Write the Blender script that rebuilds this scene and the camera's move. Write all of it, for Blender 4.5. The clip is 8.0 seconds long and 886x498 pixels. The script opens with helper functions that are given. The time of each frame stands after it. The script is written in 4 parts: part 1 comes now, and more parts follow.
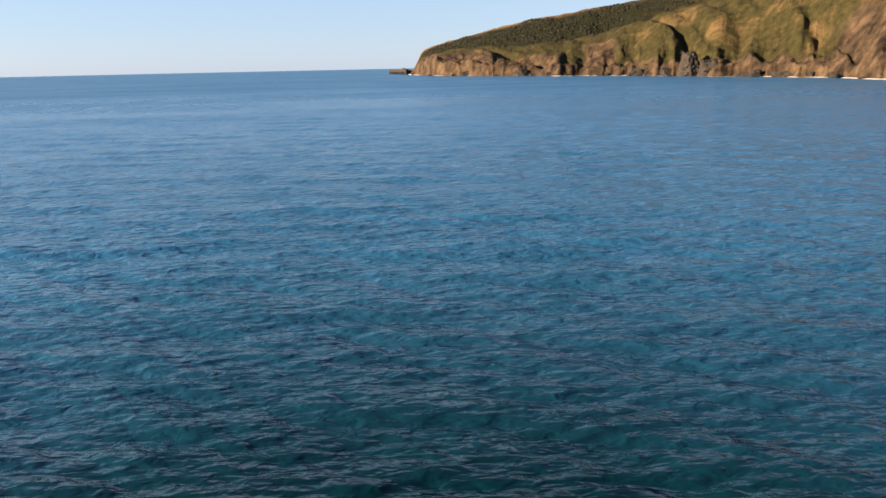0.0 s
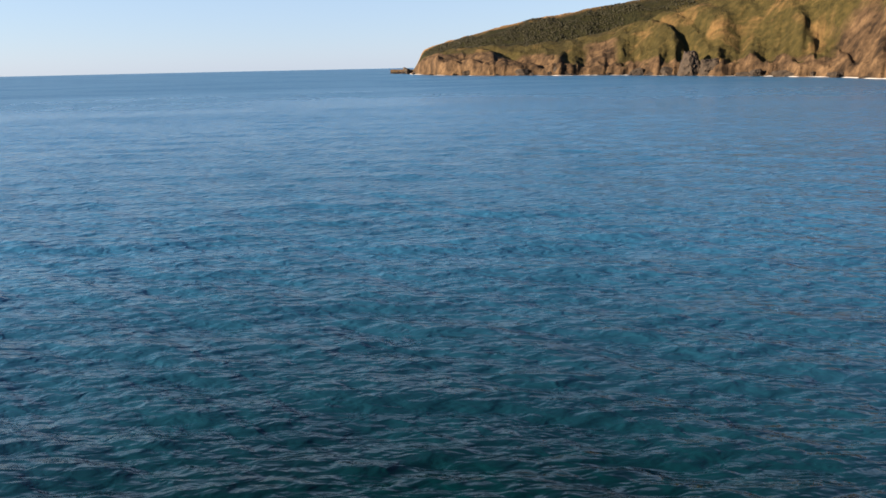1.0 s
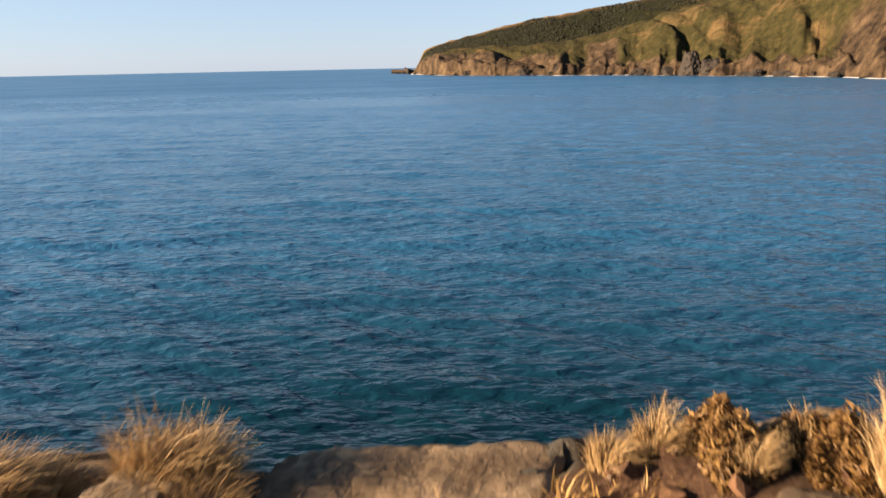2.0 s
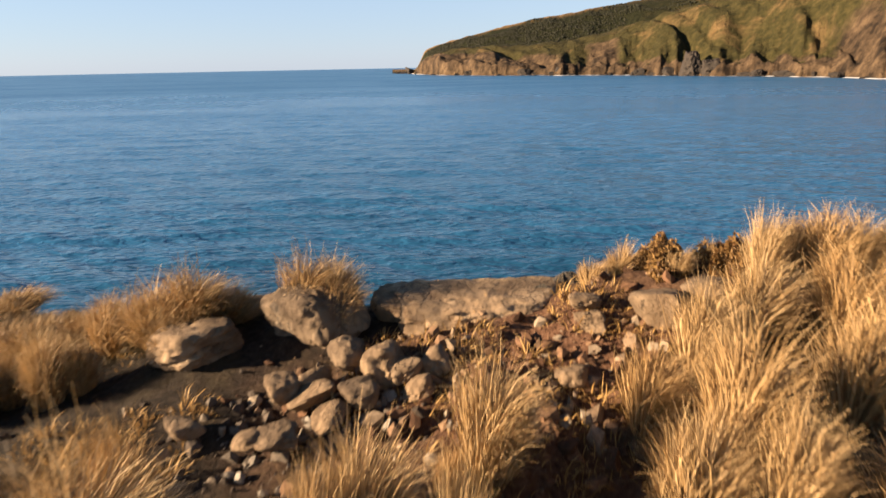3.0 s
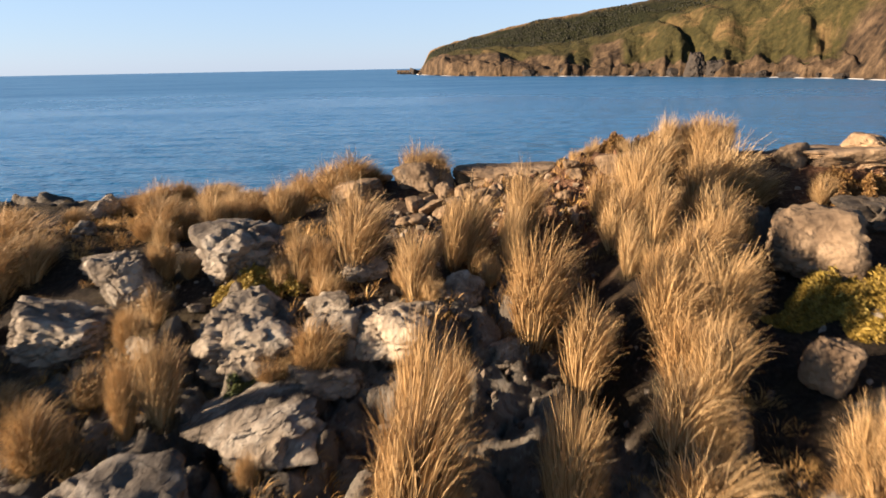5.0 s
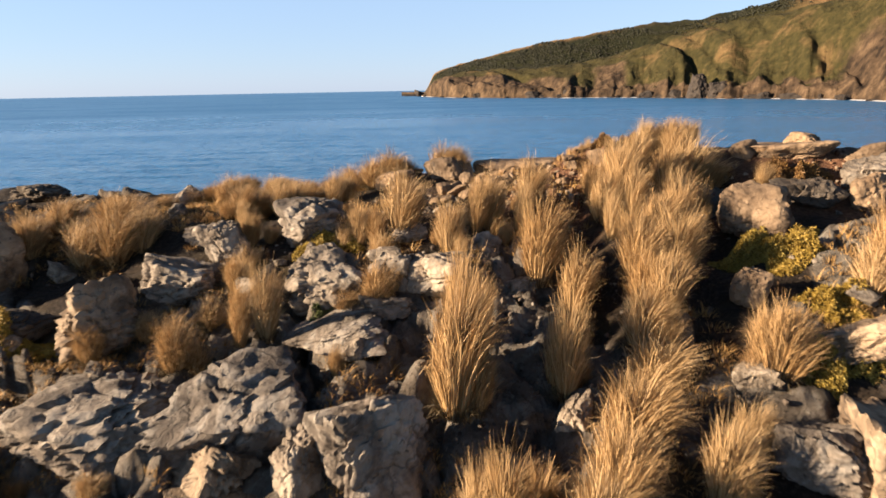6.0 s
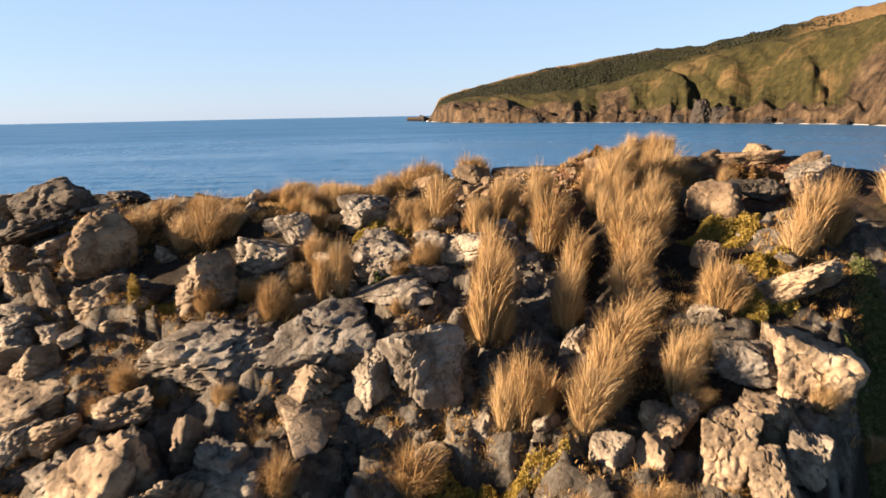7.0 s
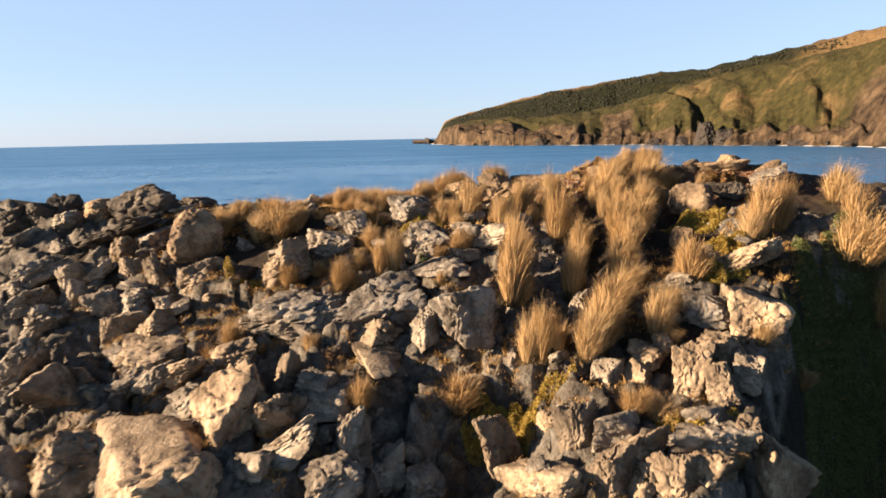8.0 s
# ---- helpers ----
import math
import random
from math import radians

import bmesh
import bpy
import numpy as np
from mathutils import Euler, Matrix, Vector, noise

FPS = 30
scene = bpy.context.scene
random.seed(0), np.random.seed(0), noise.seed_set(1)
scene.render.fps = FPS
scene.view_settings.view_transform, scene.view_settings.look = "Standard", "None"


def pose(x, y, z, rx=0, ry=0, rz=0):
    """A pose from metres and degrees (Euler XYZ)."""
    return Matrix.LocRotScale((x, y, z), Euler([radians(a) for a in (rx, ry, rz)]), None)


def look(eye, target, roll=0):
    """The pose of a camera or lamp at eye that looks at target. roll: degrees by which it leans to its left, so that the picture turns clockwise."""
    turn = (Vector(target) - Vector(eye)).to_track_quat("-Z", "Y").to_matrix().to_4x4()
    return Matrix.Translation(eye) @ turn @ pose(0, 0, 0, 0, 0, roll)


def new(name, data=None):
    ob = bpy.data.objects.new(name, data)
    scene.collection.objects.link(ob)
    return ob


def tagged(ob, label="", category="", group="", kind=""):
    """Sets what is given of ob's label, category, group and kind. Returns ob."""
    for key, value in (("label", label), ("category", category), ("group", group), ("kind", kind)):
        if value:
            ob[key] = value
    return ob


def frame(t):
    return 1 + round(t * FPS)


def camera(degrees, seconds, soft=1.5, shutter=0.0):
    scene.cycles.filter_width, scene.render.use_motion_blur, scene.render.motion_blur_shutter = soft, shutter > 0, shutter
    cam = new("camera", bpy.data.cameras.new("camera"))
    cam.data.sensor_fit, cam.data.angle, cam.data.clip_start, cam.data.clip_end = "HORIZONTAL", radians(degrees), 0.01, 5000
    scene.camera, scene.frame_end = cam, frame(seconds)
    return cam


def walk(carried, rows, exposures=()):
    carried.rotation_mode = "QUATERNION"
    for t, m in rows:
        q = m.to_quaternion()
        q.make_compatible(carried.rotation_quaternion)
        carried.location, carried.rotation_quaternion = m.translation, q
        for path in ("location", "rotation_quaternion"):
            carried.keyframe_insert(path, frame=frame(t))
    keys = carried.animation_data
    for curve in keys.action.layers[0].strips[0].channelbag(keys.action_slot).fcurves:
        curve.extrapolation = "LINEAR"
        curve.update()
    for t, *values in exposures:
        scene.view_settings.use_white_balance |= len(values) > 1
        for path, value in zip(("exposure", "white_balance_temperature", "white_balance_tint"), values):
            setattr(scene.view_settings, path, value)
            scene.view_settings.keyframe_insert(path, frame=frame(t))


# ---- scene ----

# ---- camera ----
cam = camera(68.0, 8.0, soft=1.6, shutter=0.4)
PATH = [
    (0, (0.751, 4.248, 26.501), (0.778, 13.873, 23.790), -1.15),
    (0.5, (0.600, 3.399, 26.400), (0.625, 13.025, 23.688), -1.07),
    (1, (0.451, 2.548, 26.299), (0.466, 12.172, 23.583), -1.13),
    (2.5, (0.000, 0.000, 26.000), (-0.003, 9.625, 23.286), -1.10),
    (3, (-0.150, -0.849, 25.893), (-0.156, 8.776, 23.178), -1.06),
    (3.5, (-0.289, -1.664, 25.788), (-0.304, 7.960, 23.073), -1.05),
    (4, (-0.422, -2.557, 25.712), (-0.453, 7.070, 23.004), -0.98),
    (4.5, (-0.555, -3.433, 25.674), (-0.604, 6.194, 22.968), -0.96),
    (5, (-0.707, -4.423, 25.621), (-0.770, 5.205, 22.918), -0.97),
    (5.2, (-0.762, -4.818, 25.599), (-0.847, 4.821, 22.939), -0.98),
    (6.3, (-1.038, -6.874, 25.504), (-1.173, 2.858, 23.208), -1.06),
    (6.5, (-1.099, -7.300, 25.496), (-1.250, 2.448, 23.271), -1.08),
    (7, (-1.280, -8.451, 25.462), (-1.469, 1.336, 23.420), -1.09),
    (7.5, (-1.467, -9.591, 25.411), (-1.689, 0.227, 23.527), -1.09),
    (8, (-1.701, -10.849, 25.359), (-1.962, -1.000, 23.647), -1.15),
]
walk(cam, [(t, look(eye, target, roll)) for t, eye, target, roll in PATH], [(0, 2.1, 5800, 10), (1.2, 2.1, 5800, 10), (2.5, 2.08, 6000, 10), (3.5, 2.1, 5850, 10), (5.0, 2.12, 5600, 10), (6.5, 2.17, 5650, 10), (8.0, 2.2, 5800, 10)])

# ---- light ----
SUN_AZ, SUN_EL = radians(-98.5), radians(15)   # azimuth from +y, to the right
sun_dir = Vector((math.sin(SUN_AZ) * math.cos(SUN_EL), math.cos(SUN_AZ) * math.cos(SUN_EL), math.sin(SUN_EL)))
sun = new("sun", bpy.data.lights.new("sun", "SUN"))
sun.data.energy, sun.data.angle, sun.data.color = 5.0, radians(0.6), (1.0, 0.72, 0.44)
sun.matrix_world = look(sun_dir * 100, (0, 0, 0))
world = bpy.data.worlds.new("sky")
scene.world = world
world.use_nodes = True
wn = world.node_tree.nodes
sky = wn.new("ShaderNodeTexSky")
sky.sky_type, sky.sun_disc = "NISHITA", False
sky.sun_elevation, sky.sun_rotation = SUN_EL, SUN_AZ
sky.air_density, sky.dust_density, sky.ozone_density = 1.0, 0.15, 1.6
wn["Background"].inputs["Strength"].default_value = 0.0285
haze = wn.new("ShaderNodeMix")
haze.data_type = "RGBA"
haze.inputs[7].default_value = (5.6, 6.7, 8.5, 1)
# the haze lies low and thins out towards the zenith
up, low = wn.new("ShaderNodeSeparateXYZ"), wn.new("ShaderNodeMapRange")
low.inputs["From Min"].default_value, low.inputs["From Max"].default_value = 0.2, 0.48
low.inputs["To Min"].default_value, low.inputs["To Max"].default_value = 0.55, 0.0
world.node_tree.links.new(wn.new("ShaderNodeTexCoord").outputs["Generated"], up.inputs[0])
world.node_tree.links.new(up.outputs["Z"], low.inputs["Value"])
world.node_tree.links.new(low.outputs[0], haze.inputs[0])
world.node_tree.links.new(sky.outputs[0], haze.inputs[6])
world.node_tree.links.new(haze.outputs[2], wn["Background"].inputs["Color"])


# ---- plain number noise, for shapes ----
def lattice(ix, iy, seed):
    n = (ix.astype(np.int64) * 374761393 + iy.astype(np.int64) * 668265263 + seed * 974711) & 0xFFFFFFFF
    n = ((n ^ (n >> 13)) * 1274126177) & 0xFFFFFFFF
    return ((n ^ (n >> 16)) & 0xFFFF) / 65535.0


def value_noise(x, y, seed=0):
    ix, iy = np.floor(x), np.floor(y)
    fx, fy = x - ix, y - iy
    fx, fy = fx * fx * (3 - 2 * fx), fy * fy * (3 - 2 * fy)
    a, b = lattice(ix, iy, seed), lattice(ix + 1, iy, seed)
    c, d = lattice(ix, iy + 1, seed), lattice(ix + 1, iy + 1, seed)
    return (a + (b - a) * fx) * (1 - fy) + (c + (d - c) * fx) * fy - 0.5


def fbm(x, y, octaves=4, seed=0):
    total, amp = 0.0 * x, 1.0
    for o in range(octaves):
        total = total + amp * value_noise(x * 2 ** o + 17.3 * o, y * 2 ** o - 9.1 * o, seed + o)
        amp *= 0.5
    return total


def cells(x, y, seed=0):
    """Distance to the nearest cell point, the gap to the second one, a number for the cell and its tilt."""
    ix, iy = np.floor(x), np.floor(y)
    d1, d2, who, lean = x * 0 + 9.0, x * 0 + 9.0, x * 0, x * 0
    for i in (-1, 0, 1):
        for j in (-1, 0, 1):
            cx, cy = ix + i, iy + j
            px, py = cx + lattice(cx, cy, seed), cy + lattice(cx, cy, seed + 1)
            d = np.hypot(x - px, y - py)
            closer = d < d1
            d2 = np.where(closer, d1, np.minimum(d2, d))
            who = np.where(closer, lattice(cx, cy, seed + 2), who)
            a = 6.283 * lattice(cx, cy, seed + 3)
            lean = np.where(closer, (x - px) * np.cos(a) + (y - py) * np.sin(a), lean)
            d1 = np.where(closer, d, d1)
    return d1, d2 - d1, who, lean


def ramp(v, lo, hi):
    v = np.clip((v - lo) / (hi - lo), 0, 1)
    return v * v * (3 - 2 * v)


# ---- shape of the rocky spur ----
SPUR_U = np.array([-60, -30, -14, -9, -6, -3.6, -2.8, -1.75, -0.8, 0, 1.2, 2.2, 3.0, 3.5, 4.1, 5.0, 8.0, 16, 60])
SPUR_Z = np.array([-8, -1.5, 15.6, 19.2, 20.7, 21.85, 22.15, 22.68, 23.15, 23.55, 23.92, 24.14, 24.3, 24.14, 23.6, 22.0, 16, -2, -8])


def base_height(x, y):
    """The spur without rocks: a crest running across, sloping to the sea on both sides."""
    x, y = np.asarray(x, float), np.asarray(y, float)
    u = y + 0.3 * x - 0.5 * ramp(x, 1.0, 4.0) * ramp(y, -0.5, 1.5)
    z = sum(np.interp(u + k, SPUR_U, SPUR_Z) for k in (-0.3, -0.15, 0.0, 0.15, 0.3)) / 5
    z = z + 0.5 * np.exp(-((x - 4.2) ** 2 / 3.0 + (y - 2.9) ** 2 / 1.2))
    z = z + 0.55 * np.exp(-((x - 1.7) ** 2 / 1.7 + (y - 3.4) ** 2 / 0.8))
    for hx, hy, rx, ry, deep in ((-1.35, -2.9, 0.75, 0.95, 0.85), (-2.2, -3.3, 0.8, 0.7, 0.6), (0.45, -0.3, 0.35, 0.8, 0.35), (0.52, 1.3, 0.3, 0.7, 0.3), (1.9, 0.8, 0.3, 0.8, 0.25), (1.45, -0.3, 0.25, 0.5, 0.2), (-2.9, -3.0, 0.4, 0.5, 0.3), (-7.4, -2.1, 0.8, 0.5, 0.5), (-3.1, -2.5, 0.4, 0.5, -0.2),
                                 (-0.2, -0.9, 0.5, 0.9, 0.25), (-4.4, -1.9, 0.25, 0.6, 0.35), (-5.6, 1.6, 1.0, 0.5, 0.2)):
        z = z - deep * np.exp(-((x - hx) / rx) ** 2 - ((y - hy) / ry) ** 2)
    z = z - 7.0 * ramp(x - 0.6 * (y + 1.5), 2.85, 4.8) * ramp(-y, 0.5, 2.0)
    z = z - (0.3 * ramp(-x, 1.3, 3.2) + 0.2 * ramp(-x, 3.5, 9.0)) * ramp(y + 0.3 * x, 0.6, 2.4)
    z = z - 30 * ramp(np.abs(x + 4) - 14, 0, 40)
    return z


def rockiness(x, y):
    u = y + 0.3 * x
    m = ramp(fbm(x * 0.6 + 3, y * 0.6, 3, 5) - 0.12 * (u - 0.6), -0.15, 0.25)
    return m * (1 - ramp(x - 0.6 * (y + 1.5), 3.0, 3.4) * ramp(-y, 0.5, 1.6))


def ground_height(x, y):
    z = base_height(x, y)
    m = rockiness(x, y) * (1 - ramp(np.abs(x + 2.5) + 3 * fbm(x * 0.3, y * 0.3, 3, 71), 9.0, 14.0)) * (1 - ramp(np.abs(y) + 3 * fbm(x * 0.3, y * 0.3, 3, 72), 7.5, 12.0))
    wx, wy = x + 0.25 * fbm(x * 1.3, y * 1.3, 3, 20), y + 0.25 * fbm(x * 1.3 + 50, y * 1.3, 3, 21)
    d1, gap, who, lean = cells(wx * 0.8 + 0.25 * wy, wy * 1.1, 3)
    z = z + m * (0.26 * (who - 0.35) + 0.26 * lean - 0.34 * (1 - ramp(gap, 0.0, 0.11)))
    d1, gap, who, lean = cells(wx * 2.7, wy * 3.4 - wx * 0.8, 8)
    z = z + m * (0.12 * (who - 0.5) + 0.17 * lean - 0.12 * (1 - ramp(gap, 0.0, 0.14)))
    d1, gap, who, lean = cells(wx * 7.5, wy * 8.5, 12)
    z = z + m * (0.035 * (who - 0.5) + 0.06 * lean)
    return z + 0.14 * fbm(x * 0.9, y * 0.9, 5, 40) + 0.05 * fbm(x * 5, y * 5, 4, 41)


# ---- materials ----
def material(name, rough=0.9, spec=0.3):
    mat = bpy.data.materials.new(name)
    mat.use_nodes = True
    nt = mat.node_tree
    bsdf = nt.nodes["Principled BSDF"]
    bsdf.inputs["Roughness"].default_value = rough
    bsdf.inputs["Specular IOR Level"].default_value = spec
    return mat, nt, bsdf


def node(nt, kind, **values):
    n = nt.nodes.new(kind)
    for key, value in values.items():
        n.inputs[key].default_value = value
    return n


def coords(nt, which="Object", scale=(1, 1, 1)):
    tc, mp = nt.nodes.new("ShaderNodeTexCoord"), nt.nodes.new("ShaderNodeMapping")
    mp.inputs["Scale"].default_value = scale
    nt.links.new(tc.outputs[which], mp.inputs["Vector"])
    return mp.outputs["Vector"]


def world_coords(nt, scale=(1, 1, 1)):
    geo, mp = nt.nodes.new("ShaderNodeNewGeometry"), nt.nodes.new("ShaderNodeMapping")
    mp.inputs["Scale"].default_value = scale
    nt.links.new(geo.outputs["Position"], mp.inputs["Vector"])
    return mp.outputs["Vector"]


def noise_tex(nt, vec, scale, detail=5.0, rough=0.6, distort=0.0):
    n = node(nt, "ShaderNodeTexNoise", Scale=scale, Detail=detail, Roughness=rough, Distortion=distort)
    nt.links.new(vec, n.inputs["Vector"])
    return n.outputs["Fac"]


def color_ramp(nt, fac, *stops):
    r = nt.nodes.new("ShaderNodeValToRGB")
    els = r.color_ramp.elements
    while len(els) < len(stops):
        els.new(0.5)
    for el, (pos, col) in zip(els, stops):
        el.position = pos
        el.color = (*col, 1) if len(col) == 3 else col
    nt.links.new(fac, r.inputs["Fac"])
    return r.outputs["Color"]


def grey(v):
    return (v, v, v)


def mix(nt, fac, a, b, mode="MIX"):
    m = nt.nodes.new("ShaderNodeMix")
    m.data_type, m.blend_type = "RGBA", mode
    for socket, value in (("Factor", fac), (6, a), (7, b)):
        target = m.inputs[0] if socket == "Factor" else m.inputs[socket]
        if isinstance(value, (int, float)):
            target.default_value = value
        elif isinstance(value, tuple):
            target.default_value = (*value, 1)
        else:
            nt.links.new(value, target)
    return m.outputs[2]


def calc(nt, op, a, b=0.0):
    m = nt.nodes.new("ShaderNodeMath")
    m.operation = op
    for k, v in enumerate((a, b)):
        if isinstance(v, (int, float)):
            m.inputs[k].default_value = v
        else:
            nt.links.new(v, m.inputs[k])
    return m.outputs[0]


def bump(nt, bsdf, height, strength=0.5, distance=0.02):
    b = node(nt, "ShaderNodeBump", Strength=strength, Distance=distance)
    nt.links.new(height, b.inputs["Height"])
    nt.links.new(b.outputs["Normal"], bsdf.inputs["Normal"])


def rock_color(nt, vec, shift=None, lichen=0.35):
    """Weathered grey-tan stone with dark stains, pale lichen crusts and a little ochre."""
    big = noise_tex(nt, vec, 1.1, 4, 0.55)
    fine = noise_tex(nt, vec, 8, 8, 0.72)
    spots = noise_tex(nt, vec, 3.6, 7, 0.72, 0.9)
    col = color_ramp(nt, big, (0.32, (0.095, 0.082, 0.067)), (0.5, (0.185, 0.16, 0.13)), (0.68, (0.26, 0.225, 0.18)))
    col = mix(nt, color_ramp(nt, fine, (0.56, grey(0)), (0.72, grey(0.7))), col, (0.05, 0.043, 0.036))
    ochre = noise_tex(nt, vec, 2.3, 5, 0.7, 0.3)
    col = mix(nt, color_ramp(nt, ochre, (0.62, grey(0)), (0.74, grey(0.45))), col, (0.2, 0.135, 0.062))
    col = mix(nt, color_ramp(nt, spots, (0.56 - 0.12 * lichen, grey(0)), (0.62 - 0.12 * lichen, grey(0.35 + 0.4 * lichen))), col, (0.33, 0.31, 0.27))
    mottle = noise_tex(nt, vec, 2.7, 6, 0.68, 0.5)
    col = mix(nt, 1.0, col, color_ramp(nt, mottle, (0.36, (0.5, 0.47, 0.45)), (0.56, grey(1.08))), "MULTIPLY")
    black = noise_tex(nt, vec, 13, 6, 0.7, 0.4)
    col = mix(nt, color_ramp(nt, black, (0.60, grey(0)), (0.66, grey(0.75))), col, (0.022, 0.02, 0.019))
    if shift is not None:
        col = mix(nt, 0.7, col, mix(nt, shift, (0.62, 0.6, 0.6), (1.18, 1.1, 1.0)), "MULTIPLY")
    return col, fine, spots


def rock_relief(nt, vec, fine, spots):
    crack = node(nt, "ShaderNodeTexVoronoi", Scale=1.5)
    crack.feature = "DISTANCE_TO_EDGE"
    warp = mix(nt, 0.45, vec, node_color(nt, vec, 2.2))
    nt.links.new(warp, crack.inputs["Vector"])
    edge = color_ramp(nt, crack.outputs["Distance"], (0.0, grey(0)), (0.016, grey(1)))
    pits = node(nt, "ShaderNodeTexVoronoi", Scale=17.0)
    nt.links.new(mix(nt, 0.2, vec, node_color(nt, vec, 6.0)), pits.inputs["Vector"])
    h = calc(nt, "ADD", calc(nt, "MULTIPLY", fine, 0.9), calc(nt, "MULTIPLY", spots, 0.45))
    h = calc(nt, "ADD", h, calc(nt, "MULTIPLY", edge, 0.22))
    return calc(nt, "ADD", h, calc(nt, "MULTIPLY", pits.outputs["Distance"], 0.35)), edge


def node_color(nt, vec, scale):
    n = node(nt, "ShaderNodeTexNoise", Scale=scale, Detail=4.0)
    nt.links.new(vec, n.inputs["Vector"])
    return n.outputs["Color"]


def make_rock(name="weathered_rock", tone=(1, 1, 1), lichen=0.18):
    mat, nt, bsdf = material(name, 0.9, 0.25)
    vec = coords(nt)
    info = nt.nodes.new("ShaderNodeObjectInfo")
    col, fine, spots = rock_color(nt, vec, info.outputs["Random"], lichen)
    col = mix(nt, 1.0, col, tone, "MULTIPLY")
    relief, edge = rock_relief(nt, vec, fine, spots)
    nt.links.new(mix(nt, calc(nt, "SUBTRACT", 0.6, calc(nt, "MULTIPLY", edge, 0.6)), col, (0.04, 0.034, 0.028)), bsdf.inputs["Base Color"])
    bump(nt, bsdf, relief, 0.85, 0.045)
    return mat


def make_ground():
    """Rock, brown soil with stones, and dry litter, by noise of the place."""
    mat, nt, bsdf = material("rocky_soil", 0.95, 0.2)
    vec = world_coords(nt)
    rock, fine, spots = rock_color(nt, vec)
    relief, edge = rock_relief(nt, vec, fine, spots)
    grit = noise_tex(nt, vec, 22, 6, 0.75)
    soil = color_ramp(nt, grit, (0.3, (0.008, 0.006, 0.0045)), (0.5, (0.024, 0.017, 0.011)), (0.72, (0.066, 0.046, 0.03)))
    pale = noise_tex(nt, vec, 1.7, 5, 0.65, 0.4)
    soil = mix(nt, color_ramp(nt, pale, (0.5, grey(0)), (0.66, grey(0.7))), soil, (0.06, 0.044, 0.021))
    rust = nt.nodes.new("ShaderNodeAttribute")
    rust.attribute_name = "rust"
    soil = mix(nt, rust.outputs["Fac"], soil, color_ramp(nt, grit, (0.3, (0.055, 0.026, 0.014)), (0.5, (0.16, 0.08, 0.043)), (0.72, (0.3, 0.175, 0.1))))
    att = nt.nodes.new("ShaderNodeAttribute")
    att.attribute_name = "rockiness"
    fac = calc(nt, "ADD", att.outputs["Fac"], calc(nt, "MULTIPLY", calc(nt, "SUBTRACT", pale, 0.5), 0.7))
    fac = color_ramp(nt, fac, (0.3, grey(0)), (0.5, grey(1)))
    rock = mix(nt, 1.0, rock, (0.85, 0.83, 0.8), "MULTIPLY")
    nt.links.new(mix(nt, fac, soil, rock), bsdf.inputs["Base Color"])
    bump(nt, bsdf, calc(nt, "ADD", calc(nt, "MULTIPLY", relief, fac), calc(nt, "MULTIPLY", grit, 1.4)), 1.0, 0.05)
    return mat


def make_straw(name, dark, mid, light):
    """Dry blades: colour differs from blade to blade."""
    mat, nt, bsdf = material(name, 0.6, 0.25)
    geo = nt.nodes.new("ShaderNodeNewGeometry")
    info = nt.nodes.new("ShaderNodeObjectInfo")
    col = color_ramp(nt, geo.outputs["Random Per Island"], (0.0, dark), (0.35, mid), (0.85, light))
    tint = color_ramp(nt, info.outputs["Random"], (0.0, (0.7, 0.63, 0.53)), (0.5, (0.76, 0.72, 0.65)), (1.0, (0.82, 0.81, 0.79)))
    col = mix(nt, 1.0, col, tint, "MULTIPLY")
    nt.links.new(col, bsdf.inputs["Base Color"])
    glow = nt.nodes.new("ShaderNodeBsdfTranslucent")
    nt.links.new(col, glow.inputs["Color"])
    both = node(nt, "ShaderNodeMixShader", Fac=0.18)
    nt.links.new(bsdf.outputs[0], both.inputs[1])
    nt.links.new(glow.outputs[0], both.inputs[2])
    nt.links.new(both.outputs[0], nt.nodes["Material Output"].inputs["Surface"])
    return mat


